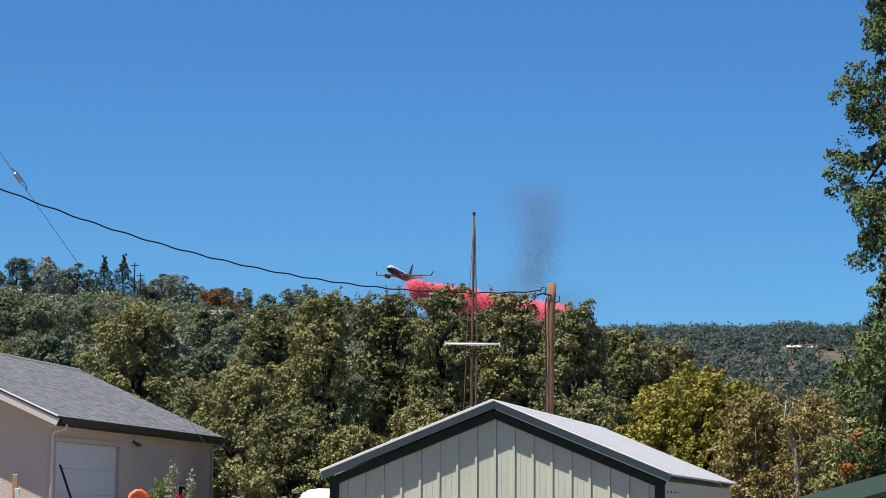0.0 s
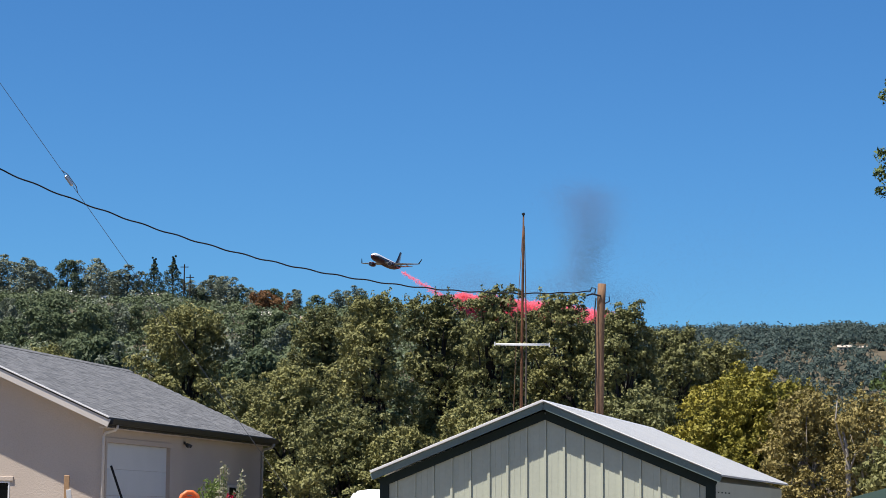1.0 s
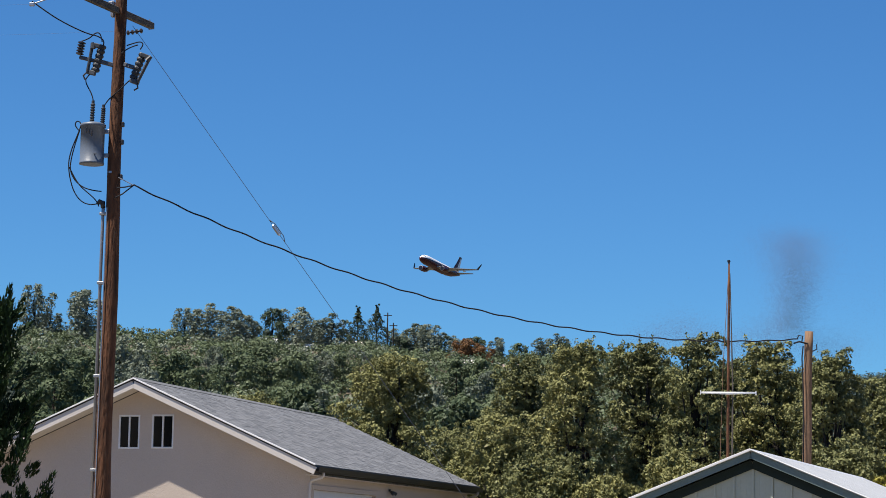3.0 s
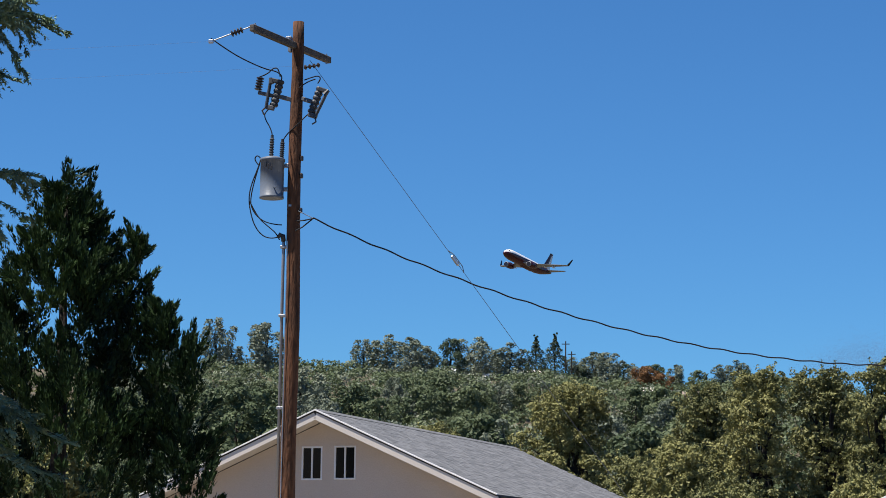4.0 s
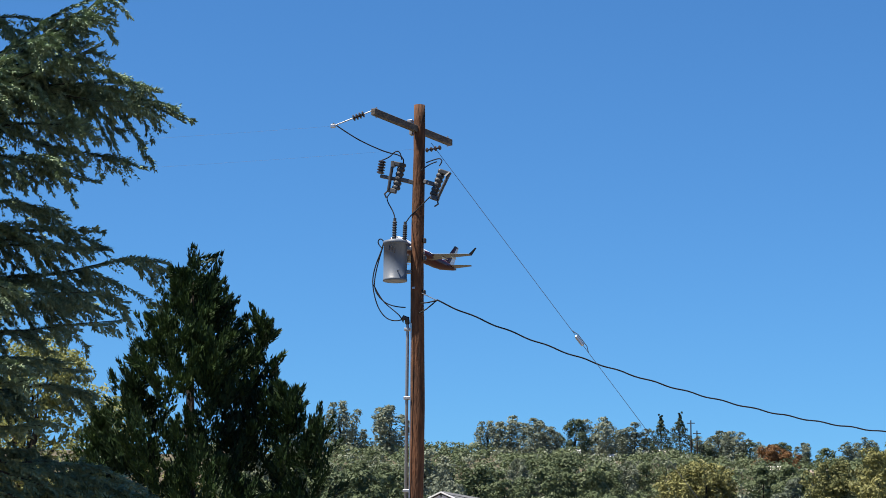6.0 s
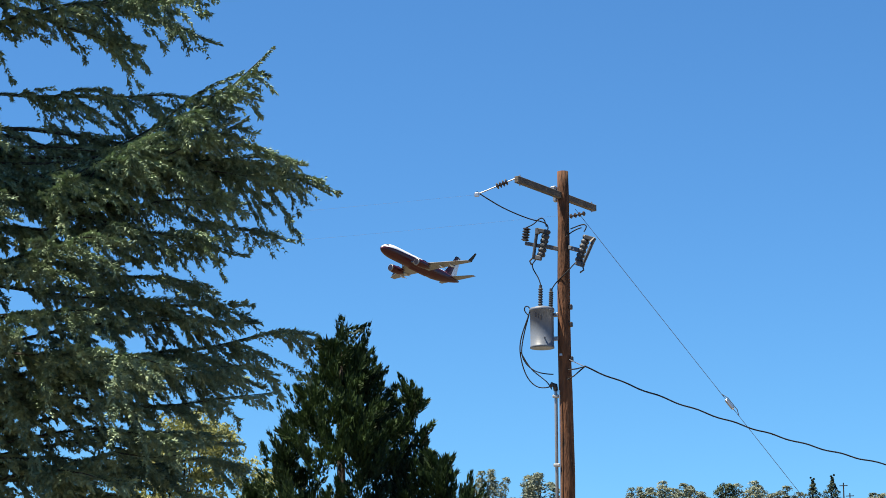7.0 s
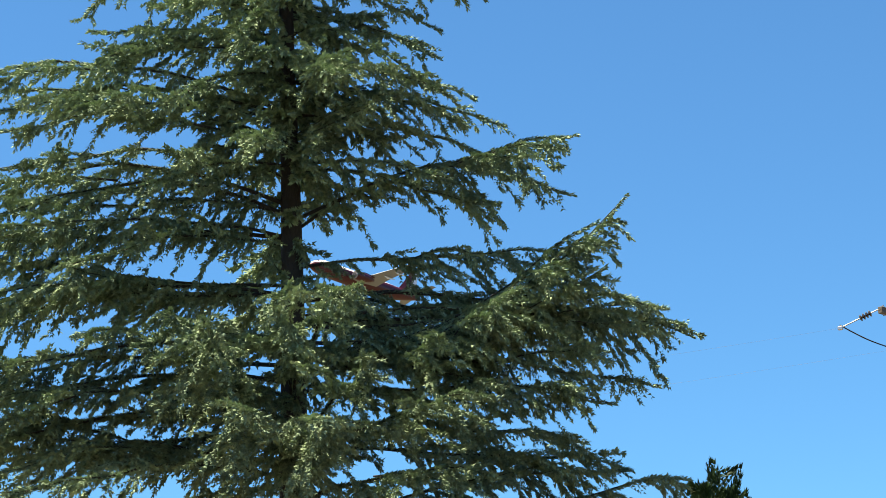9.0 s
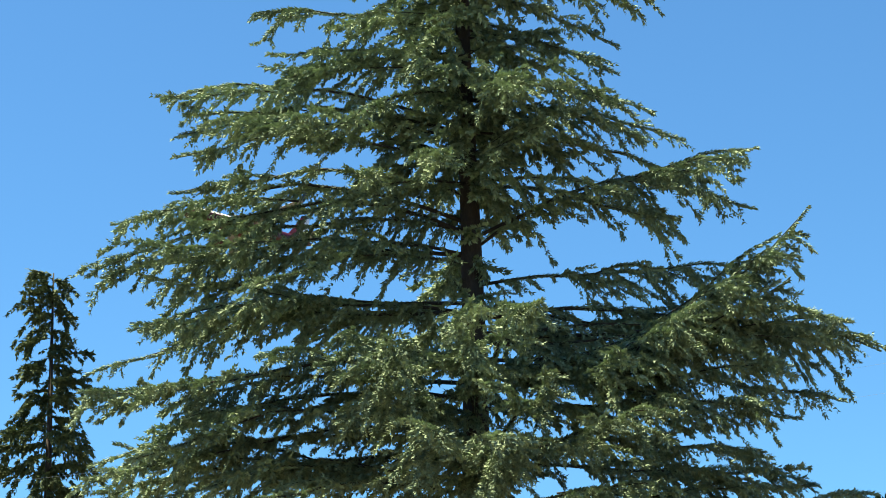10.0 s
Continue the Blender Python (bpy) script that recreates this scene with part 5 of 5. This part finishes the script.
def build_retardant():
    """The drop: a falling curtain in three rigid drifts along the tanker's line, and a thin last trail."""
    rng = np.random.default_rng(31)
    line = np.array((0.37, 0.93, 0.0))  # the way back along the flight
    drifts = []
    for k, (s0, s1, n, thick, deep) in enumerate(((1, 45, 8500, 3.0, 15), (35, 110, 9500, 4.5, 14), (100, 230, 7000, 6, 10))):
        ob = thing("retardant_drift", pose(-14, 1092, 110.0), "bright red fire retardant falling in a cloud", "retardant", "retardant cloud")
        s = rng.uniform(s0, s1, n)
        lump = 1 + 0.35 * np.sin(s * 0.22) * np.sin(s * 0.09 + 1)
        z = s * 0.034 - deep * (0.22 + 0.78 * np.minimum(1, s / 24)) * rng.uniform(0, 1, n) * lump + rng.normal(0, 0.6, n)
        c = line * s[:, None] + np.stack([rng.normal(0, thick * 0.5, n), rng.normal(0, thick, n), z + 0.5], -1)
        droplets("curtain", c, 0.75, RETARDANT, ob)
        drifts.append(ob)
    trail = thing("retardant_trail", Matrix(), "thin pink trail of the last retardant", "retardant", "retardant cloud")
    n = 1100
    s = rng.uniform(0, 1, n) ** 0.8
    c = np.array((0.37, 0.93, 0.0)) * (s * 74)[:, None] + np.stack([rng.normal(0, 0.5 + 0.6 * s), rng.normal(0, 0.5 + 0.6 * s), -s * 10.5 + rng.normal(0, 0.35 + 0.5 * s)], -1)
    droplets("streak", c, 0.4, RETARDANT, trail)
    return drifts, trail


DRIFTS, TRAIL = build_retardant()


def build_smoke():
    rng = np.random.default_rng(32)
    out = []
    for name, place, n, fn in (
        ("smoke_column", (38, 1000, 99), 56000, lambda f, g: np.stack([6 * np.sin(f * 2.2 + 0.4) + g[:, 0] * (5 + 4 * f), g[:, 1] * 8, f ** 0.8 * 44 + g[:, 2] * 3], -1)),
        ("smoke_bank", (2, 1010, 88), 40000, lambda f, g: np.stack([-30 + 95 * f + g[:, 0] * 6, g[:, 1] * 10, 5 + 9 * np.sin(f * 7) ** 2 + g[:, 2] * 4.5], -1)),
        ("smoke_haze", (110, 1050, 112), 14000, lambda f, g: np.stack([g[:, 0] * 40, g[:, 1] * 10, g[:, 2] * 20], -1))):
        ob = thing(name, pose(*place), "thin dark grey wildfire smoke above the trees", "smoke")
        f = rng.uniform(0, 1, n)
        c = fn(f, rng.normal(0, 1, (n, 3)))
        droplets("haze", c, 0.19, SMOKE, ob)
        out.append((ob, place))
    return out


SMOKES = build_smoke()


# ---- yard things ----
ORANGE = surface("orange_plastic", (0.62, 0.13, 0.03), (0.72, 0.18, 0.05), 2, 30, 0.45)
GREEN_METAL = surface("green_metal_roof", (0.005, 0.021, 0.013), (0.009, 0.030, 0.019), 1.5, 20, 0.9)
BOARD = surface("raw_plank", (0.34, 0.20, 0.10), (0.50, 0.32, 0.18), 2, 20, 0.8, stretch=(4, 4, 0.5))
TYRE = surface("tyre_rubber", (0.012, 0.012, 0.013), (0.025, 0.025, 0.026), 4, 40, 0.85)
PLANT = foliage("garden_leaves", (0.07, 0.11, 0.03), (0.15, 0.21, 0.06), (0.32, 0.38, 0.14), 0.3)
PALE_LEAF = foliage("pale_seed_heads", (0.22, 0.22, 0.15), (0.36, 0.36, 0.25), (0.55, 0.53, 0.38), 0.3)
RED_FLOWER = foliage("red_petals", (0.35, 0.01, 0.03), (0.5, 0.02, 0.06), (0.65, 0.05, 0.12), 0.3)


def build_van():
    van = thing("van", pose(-0.55, 46.2, 0, 0, 0, 4), "white panel van parked beside the shed", "van")
    bm = bmesh.new()
    prism(bm, [(-2.30, 0.45), (2.35, 0.45), (2.35, 1.0), (2.05, 1.15), (1.45, 1.80), (1.25, 1.95), (0.9, 2.03), (-1.9, 2.05), (-2.16, 2.01), (-2.27, 1.86), (-2.32, 1.2)], -0.95, 0.95)
    bmesh.ops.bevel(bm, geom=list(bm.edges), offset=0.05, segments=2, affect="EDGES")
    body = part("body", bm, WHITE_PAINT, van, "", True)
    for x in (-1.6, 1.55):
        for y in (-0.86, 0.86):
            wheel = part("wheel", tube(bmesh.new(), [(x, y - 0.11, 0.34), (x, y + 0.11, 0.34)], 0.34, 20), TYRE, van, "", True)
            part("rim", tube(bmesh.new(), [(x, y - 0.125, 0.34), (x, y + 0.125, 0.34)], 0.19, 14), GALV, wheel)
    for y in (-0.956, 0.956):
        part("side_window", box(bmesh.new(), (1.05, y, 1.5), (0.75, 0.02, 0.42), bevel=0.008), DARK_GLASS, van)
    part("tail_lamp", box(bmesh.new(), (-2.33, -0.85, 1.3), (0.03, 0.10, 0.35)), RED_FLOWER, van)


build_van()


def build_orange_chair():
    chair = thing("plastic_chair", pose(*at(7.5, 45.0), 0, 0, 20), "orange moulded plastic chair on a garden bench", "chair")
    bm = bmesh.new()
    # arched back: a rounded loop with a hollow
    pts = [(-0.20, 0, 1.40), (-0.20, 0, 1.72), (-0.15, 0, 1.88), (-0.05, 0, 1.95), (0.05, 0, 1.95), (0.15, 0, 1.88), (0.20, 0, 1.72), (0.20, 0, 1.40)]
    tube(bm, pts, 0.05, 10)
    part("back_rim", bm, ORANGE, chair, "", True)
    bm = bmesh.new()
    prism(bm, [(-0.17, 1.40), (0.17, 1.40), (0.17, 1.72), (0.10, 1.88), (-0.10, 1.88), (-0.17, 1.72)], 0.02, 0.05)
    part("back_panel", bm, ORANGE, chair)
    part("seat", box(bmesh.new(), (0, -0.22, 1.38), (0.46, 0.5, 0.06), bevel=0.025), ORANGE, chair)
    for x in (-0.19, 0.19):
        for y in (-0.42, 0.02):
            part("leg", tube(bmesh.new(), [(x, y, 1.36), (x * 1.1, y, 0.92)], 0.022, 8), ORANGE, chair)
    bench = thing("potting_bench", pose(*at(7.1, 45.2), 0, 0, 8), "rough wooden potting bench with plants", "bench")
    part("top", box(bmesh.new(), (0.1, 0, 0.90), (2.2, 0.8, 0.05), bevel=0.01), BOARD, bench)
    for x in (-0.9, 1.1):
        for y in (-0.33, 0.33):
            part("leg", box(bmesh.new(), (x, y, 0.435), (0.08, 0.08, 0.88), bevel=0.008), BOARD, bench)


build_orange_chair()


def build_plant(name, az, dist, base, top, wide, mat, label, seed, n, flower=None):
    rng = np.random.default_rng(seed)
    x, y, _ = at(az, dist)
    plant = thing(name, pose(x, y, base), label, "plant")
    part("pot", tube(bmesh.new(), [(0, 0, 0), (0, 0, 0.02), (0, 0, 0.24), (0, 0, 0.28)], [0.10, 0.12, 0.16, 0.17], 14), RUST_POT, plant, "clay pot", True)
    h = top - base
    for k in range(n):
        a, lean = k * 2.4, rng.uniform(0.3 * wide, wide)
        tip = Vector((math.cos(a) * lean, math.sin(a) * lean, h * rng.uniform(0.72, 1.0)))
        line = [Vector((0, 0, 0.2)), Vector((tip.x * 0.4, tip.y * 0.4, tip.z * 0.55)), tip]
        part("stem", tube(bmesh.new(), line, 0.006, 5), PLANT, plant)
        q = np.array([line[1].lerp(tip, t) if t > 0 else line[0].lerp(line[1], 1 + t) for t in np.linspace(-0.6, 1, 16)])
        p, u, v = sprigs(rng, q, np.repeat(np.array([[tip.x, tip.y, 0.3]]), len(q), 0), 4, 0.035, 0.085, 0.045)
        part_mat = mat if flower is None or k % 3 else flower
        cards("leaf_spray", p, u, v, part_mat, plant)


RUST_POT = surface("clay_pot", (0.26, 0.10, 0.055), (0.36, 0.15, 0.085), 3, 30, 0.85)
build_plant("potted_plant", 6.95, 45.2, 0.93, 2.25, 0.30, PLANT, "bushy green potted plant on the bench", 201, 13)
build_plant("potted_plant", 6.66, 44.6, 0.93, 2.72, 0.10, PALE_LEAF, "tall thin plant with pale seed heads", 202, 5)
build_plant("potted_plant", 6.26, 44.6, 0.93, 2.42, 0.10, PALE_LEAF, "tall thin plant with pale leaves", 203, 4)
build_plant("potted_plant", 6.55, 44.8, 0.90, 1.95, 0.22, PLANT, "potted plant with red flowers", 204, 9, RED_FLOWER)


def build_house_clutter():
    m = pose(-13.69, 54.30, 0, 0, 0, -8.87)
    planks = thing("leaning_plank", m @ pose(3.56, 0.59, 0, 8, 2.0, 0), "raw timber plank leaning on the house wall", "plank")
    part("board", box(bmesh.new(), (0, 0, 1.20), (0.13, 0.04, 2.4), bevel=0.006), BOARD, planks)
    panel = thing("plywood_sheet", m @ pose(3.80, 0.55, 0, 8, -3.0, 0), "white board leaning on the house wall", "board")
    part("board", box(bmesh.new(), (0, 0, 1.03), (0.12, 0.03, 2.06), bevel=0.006), WHITE_PAINT, panel)
    # the black hose at the garage door, built as a straight rod
    pole = thing("leaning_pole", m @ pose(5.05, 2.3, 0), "black hose slanting across the garage door", "pole")
    part("rod", tube(bmesh.new(), [(0, 0, 0), (-0.56, -1.3, 2.62)], 0.03, 8), CABLE, pole)
    vent = thing("wall_vent", m @ pose(4.43, 12.4, 2.05), "dark vent box on the house wall", "vent")
    part("frame", box(bmesh.new(), (0, 0, 0), (0.05, 1.3, 0.5), bevel=0.01), TRIM, vent)
    part("opening", box(bmesh.new(), (0.022, 0, -0.03), (0.02, 1.05, 0.4)), DARK_GLASS, vent)
    x, y, _ = at(5.6, 66)
    fence = thing("fence", pose(x, y, 0, 0, 0, 5), "white rail fence beside the house", "fence")
    for z in (1.05, 1.75):
        part("rail", box(bmesh.new(), (0, 0, z), (2.2, 0.05, 0.13), bevel=0.008), WHITE_PAINT, fence)
    for px in (-1.0, 0, 1.0):
        part("post", box(bmesh.new(), (px, 0.05, 0.95), (0.1, 0.1, 1.9), bevel=0.01), WHITE_PAINT, fence)
    for k, (az, d, h) in enumerate(((5.05, 62, 2.9), (4.5, 60, 2.6))):
        x, y, _ = at(az, d)
        broadleaf("garden_shrub", x, y, h, 0.7, OAK_LIGHT, "light green shrub beside the house", 220 + k, n=8, clump=0.2, per=50, leaf=(0.10, 0.08), low=0.05, slim=0.5)


build_house_clutter()


def build_carport():
    port = thing("carport", pose(6.25, 23.3, -0.10, 0, 0, 0), "green metal carport roof", "carport")
    for s in (-1, 1):
        bm = bmesh.new()
        prism(bm, [(0, 2.47), (s * 2.6, 1.74), (s * 2.6, 1.69), (0, 2.42)], 0, 5)
        part("roof_sheet", bm, GREEN_METAL, port)
        part("fascia", beam(bmesh.new(), (0, -0.02, 2.42), (s * 2.62, -0.02, 1.685), 0.03, 0.12), GREEN_METAL, port)
        for y in (0.15, 4.85):
            part("post", box(bmesh.new(), (s * 2.4, y, 0.86), (0.09, 0.09, 1.72), bevel=0.01), SHED_TRIM, port)
        # dark sheet in place of the shade inside the open carport
        part("side_panel", box(bmesh.new(), (s * 2.45, 2.5, 0.85), (0.03, 4.6, 1.68)), SHED_TRIM, port)
    # the dark below the gable is a sheet as well, for the shaded interior
    bm = bmesh.new()
    prism(bm, [(-2.43, 0), (2.43, 0), (2.43, 1.66), (0, 2.36), (-2.43, 1.66)], 0.25, 0.28)
    part("gable_panel", bm, SHED_TRIM, port)


build_carport()


def build_snag():
    x, y, _ = at(-8.95, 56.3)
    snag = thing("dead_snag", pose(x, y, 0), "pale broken dead trunk among the leaves", "tree")
    part("trunk", tube(bmesh.new(), [(0.1, 0, -0.2), (0.05, 0, 1.8), (0.0, 0, 2.9), (-0.03, 0, 3.3), (-0.12, 0, 3.75)], [0.09, 0.07, 0.06, 0.05, 0.02], 8), PALE_BARK, snag, "", True)
    part("limb", tube(bmesh.new(), [(0.0, 0, 2.6), (0.2, 0, 3.1), (0.55, 0, 3.45)], [0.03, 0.025, 0.01], 6), PALE_BARK, snag, "", True)
    part("limb", tube(bmesh.new(), [(0.0, 0, 2.9), (-0.3, -0.1, 3.9), (-0.25, -0.1, 4.4)], [0.03, 0.02, 0.01], 6), PALE_BARK, snag, "", True)


build_snag()


# ---- buildings on the hills ----
TAN_ROOF = surface("tan_roof", (0.20, 0.155, 0.125), (0.27, 0.215, 0.175), 0.6, 6, 0.9)
def hill_house(az, d, w, h, roof, wall, label, turn=0.0, lift=0.0):
    x, y, _ = at(az, d)
    z = float(height(x, y)) + lift
    hs = thing("hill_house", pose(x, y, z - 0.5, 0, 0, az + turn), label, "house")
    part("wall", box(bmesh.new(), (0, 0, h / 2), (w, w * 0.5, h), bevel=0.05), wall, hs)
    bm = bmesh.new()
    q = w * 0.25 + 0.5
    a = [(-w / 2 - 0.5, -q, h), (w / 2 + 0.5, -q, h), (w / 2 + 0.5, 0, h + q * 0.45), (-w / 2 - 0.5, 0, h + q * 0.45), (-w / 2 - 0.5, q, h), (w / 2 + 0.5, q, h)]
    v = [bm.verts.new(p) for p in a] + [bm.verts.new((p[0], p[1], p[2] - 0.25)) for p in a]
    for f in ((0, 1, 2, 3), (3, 2, 5, 4), (6, 9, 8, 7), (9, 10, 11, 8), (0, 6, 7, 1), (4, 5, 11, 10), (0, 3, 9, 6), (3, 4, 10, 9), (1, 7, 8, 2), (2, 8, 11, 5)):
        bm.faces.new([v[k] for k in f])
    part("roof", bm, roof, hs)
    for k in range(3):
        part("window", box(bmesh.new(), (w * (-0.3 + 0.3 * k), -w * 0.25 - 0.02, h * 0.55), (w * 0.12, 0.06, h * 0.4)), DARK_GLASS, hs)


hill_house(8.56, 388, 4.4, 1.8, TRIM, STUCCO, "low house with white roof on the ridge", lift=-0.1)
hill_house(10.9, 388, 4.0, 2.2, WHITE_PAINT, STUCCO, "white house under ridge trees", lift=-0.9)
hill_house(9.5, 388, 4.5, 2.2, FLASHING, STUCCO, "pale roofed house among ridge pines", lift=-0.9)
hill_house(5.6, 352, 3.6, 1.6, TRIM, STUCCO, "small white roofed house on the slope", lift=-0.2)
hill_house(4.42, 356, 3.8, 1.9, TAN_ROOF, STUCCO, "tan roofed house on the slope", lift=-0.3)
hill_house(-8.95, 1035, 7, 1.6, STUCCO, STUCCO, "long white roofed house on the far ridge", lift=-0.5)
hill_house(-9.35, 1035, 3.6, 1.6, STUCCO, STUCCO, "small white outbuilding on the far ridge", lift=-0.5)


def build_ridge_pole(az, h):
    x, y, _ = at(az, 392)
    pole = thing("ridge_pole", pose(x, y, float(height(x, y))), "thin utility pole on the ridge", "utility pole", "poles on the ridge")
    part("shaft", tube(bmesh.new(), [(0, 0, -0.5), (0, 0, h)], [0.14, 0.10], 8), BARK, pole)
    part("crossarm", box(bmesh.new(), (0, 0, h - 0.5), (1.4, 0.12, 0.14)), BARK, pole)


build_ridge_pole(7.75, 7.6)
build_ridge_pole(7.6, 6.0)


# ---- shingles on the visible roof side ----
def build_shingles():
    house, w, length, peak, slope = HOUSE
    slab = [o for o in house.children if o.name.startswith("roof_slab")][1]
    rng = np.random.default_rng(55)
    run = math.hypot(w, slope * w)
    angle = math.atan(slope)
    step, tab = 0.143, 0.33
    variants = []
    for k in range(3):
        mesh = bpy.data.meshes.new("shingle")
        bm = bmesh.new()
        box(bm, (0, 0, 0), (step * 1.25, tab - 0.012 - 0.004 * k, 0.006 + 0.002 * k))
        bm.to_mesh(mesh)
        bm.free()
        mesh.materials.append(TAB)
        variants.append(mesh)
    rows, cols = int(run / step), int(length / tab)
    verts, faces, count = [], [], 0
    base = np.array([(sx * step * 0.625, sy * (tab - 0.012) / 2, sz * 0.004) for sx in (-1, 1) for sy in (-1, 1) for sz in (-1, 1)])
    quads = ((0, 1, 3, 2), (4, 6, 7, 5), (0, 4, 5, 1), (2, 3, 7, 6), (0, 2, 6, 4), (1, 5, 7, 3))
    tilt = Matrix.Rotation(angle, 4, "Y")
    for r in range(rows):
        s = run - (r + 0.5) * step
        x, z = s * math.cos(angle), peak - s * math.sin(angle) - 0.012
        for c in range(cols):
            y = 0.03 + (c + 0.5 + 0.5 * (r % 2)) * tab + rng.uniform(-0.012, 0.012)
            if y > length - 0.15:
                continue
            m = Matrix.Translation((x + rng.uniform(-0.006, 0.006), y, z + 0.004 + rng.uniform(0, 0.003))) @ tilt @ Matrix.Rotation(radians(-0.5), 4, "Y")
            if r < 20 and c < 15:
                ob = new("shingle", variants[int(rng.integers(0, 3))])
                ob.parent = slab
                ob.matrix_basis = m
                count += 1
            else:
                a = np.array(m)
                n = len(verts)
                verts.extend((base @ a[:3, :3].T + a[:3, 3]).tolist())
                faces.extend([tuple(n + i for i in q) for q in quads])
    mesh = bpy.data.meshes.new("shingle_field")
    mesh.from_pydata(verts, [], faces)
    tagged(link("shingle_field", mesh, TAB, slab), kind="stuff")


def shingle_material():
    m, n, l, b = material("shingle_tab", 0.95)
    oi, g = n.new("ShaderNodeObjectInfo"), n.new("ShaderNodeNewGeometry")
    add, fr = n.new("ShaderNodeMath"), n.new("ShaderNodeMath")
    fr.operation = "FRACT"
    l.new(oi.outputs["Random"], add.inputs[0])
    l.new(g.outputs["Random Per Island"], add.inputs[1])
    l.new(add.outputs[0], fr.inputs[0])
    co, ns = n.new("ShaderNodeTexCoord"), n.new("ShaderNodeTexNoise")
    ns.inputs["Scale"].default_value = 22
    l.new(co.outputs["Object"], ns.inputs["Vector"])
    mx = n.new("ShaderNodeMath")
    mx.operation = "MULTIPLY_ADD"
    mx.inputs[1].default_value = 0.75
    l.new(ns.outputs["Fac"], mx.inputs[0])
    sc = n.new("ShaderNodeMath")
    sc.operation = "MULTIPLY"
    sc.inputs[1].default_value = 0.28
    l.new(fr.outputs[0], sc.inputs[0])
    l.new(sc.outputs[0], mx.inputs[2])
    r = ramp(n, [(0.2, (0.060, 0.064, 0.072)), (0.8, (0.20, 0.205, 0.215))])
    l.new(mx.outputs[0], r.inputs[0])
    l.new(r.outputs[0], b.inputs["Base Color"])
    return m


TAB = shingle_material()
build_shingles()


# ---- what moves ----
FLIGHT = [
    (0, -20.1, 1099.6, 114.9, -1.20, -6.26, 249.01), (0.5, -34.2, 1064.6, 113.8, -1.93, -6.06, 248.75), (1, -47.8, 1028.0, 113.1, -2.56, -6.07, 248.48),
    (1.5, -61.2, 990.4, 112.6, -3.06, -6.25, 248.20), (2, -74.1, 952.0, 112.5, -3.43, -6.58, 247.92), (3, -99.1, 874.5, 113.2, -3.76, -7.56, 247.36),
    (3.5, -111.1, 835.8, 114.1, -3.70, -8.14, 247.09), (4, -122.9, 797.5, 115.2, -3.47, -8.74, 246.84), (4.5, -134.6, 759.6, 116.7, -3.08, -9.32, 246.62),
    (5, -146.1, 722.4, 118.5, -2.51, -9.86, 246.41), (6, -169.2, 649.9, 122.8, -0.81, -10.68, 246.11), (6.5, -181.0, 614.6, 125.3, 0.34, -10.90, 246.01),
    (7, -193.1, 579.9, 128.0, 1.70, -10.95, 245.96), (7.5, -205.5, 545.6, 130.7, 3.27, -10.79, 245.97), (8, -218.6, 511.5, 133.6, 5.07, -10.39, 246.02),
    (8.5, -232.3, 477.5, 136.4, 7.11, -9.73, 246.14), (9, -246.8, 443.4, 139.3, 9.39, -8.77, 246.33), (9.5, -262.4, 408.6, 142.0, 11.91, -7.48, 246.58), (10, -279.2, 373.1, 144.6, 14.70, -5.83, 246.91)]


def motions():
    walk(TANKER, [(t, pose(*p)) for t, *p in FLIGHT])
    for k, ob in enumerate(DRIFTS):
        x, y, z = ob.location
        sink = (10.0, 8.0, 6.5)[k]
        walk(ob, [(0, pose(x, y, z)), (0.5, pose(x - 0.5, y, z - 0.24 * sink)), (1.0, pose(x - 1, y, z - 0.6 * sink)), (1.5, pose(x - 1.5, y, z - 1.6 * sink)), (2.2, pose(x - 2, y, z - 2.9 * sink)), (5, pose(x - 4, y, z - 5 * sink)), (10, pose(x - 6, y, z - 7 * sink))])
    walk(TRAIL, [(0, pose(-14, 1114, 112)), (0.5, pose(-28.2, 1080, 111)), (0.8, pose(-36, 1060, 111)), (1.0, pose(-41, 1046, 110.6)), (1.2, pose(-43, 1044, 106)), (1.5, pose(-44, 1042, 92)), (2.2, pose(-46, 1040, 72)), (5, pose(-48, 1040, 40)), (10, pose(-48, 1040, 30))])
    for ob, (x, y, z) in SMOKES:
        walk(ob, [(0, pose(x, y, z)), (5, pose(x + 2.5, y, z + 1.5)), (10, pose(x + 5, y, z + 3))])


motions()
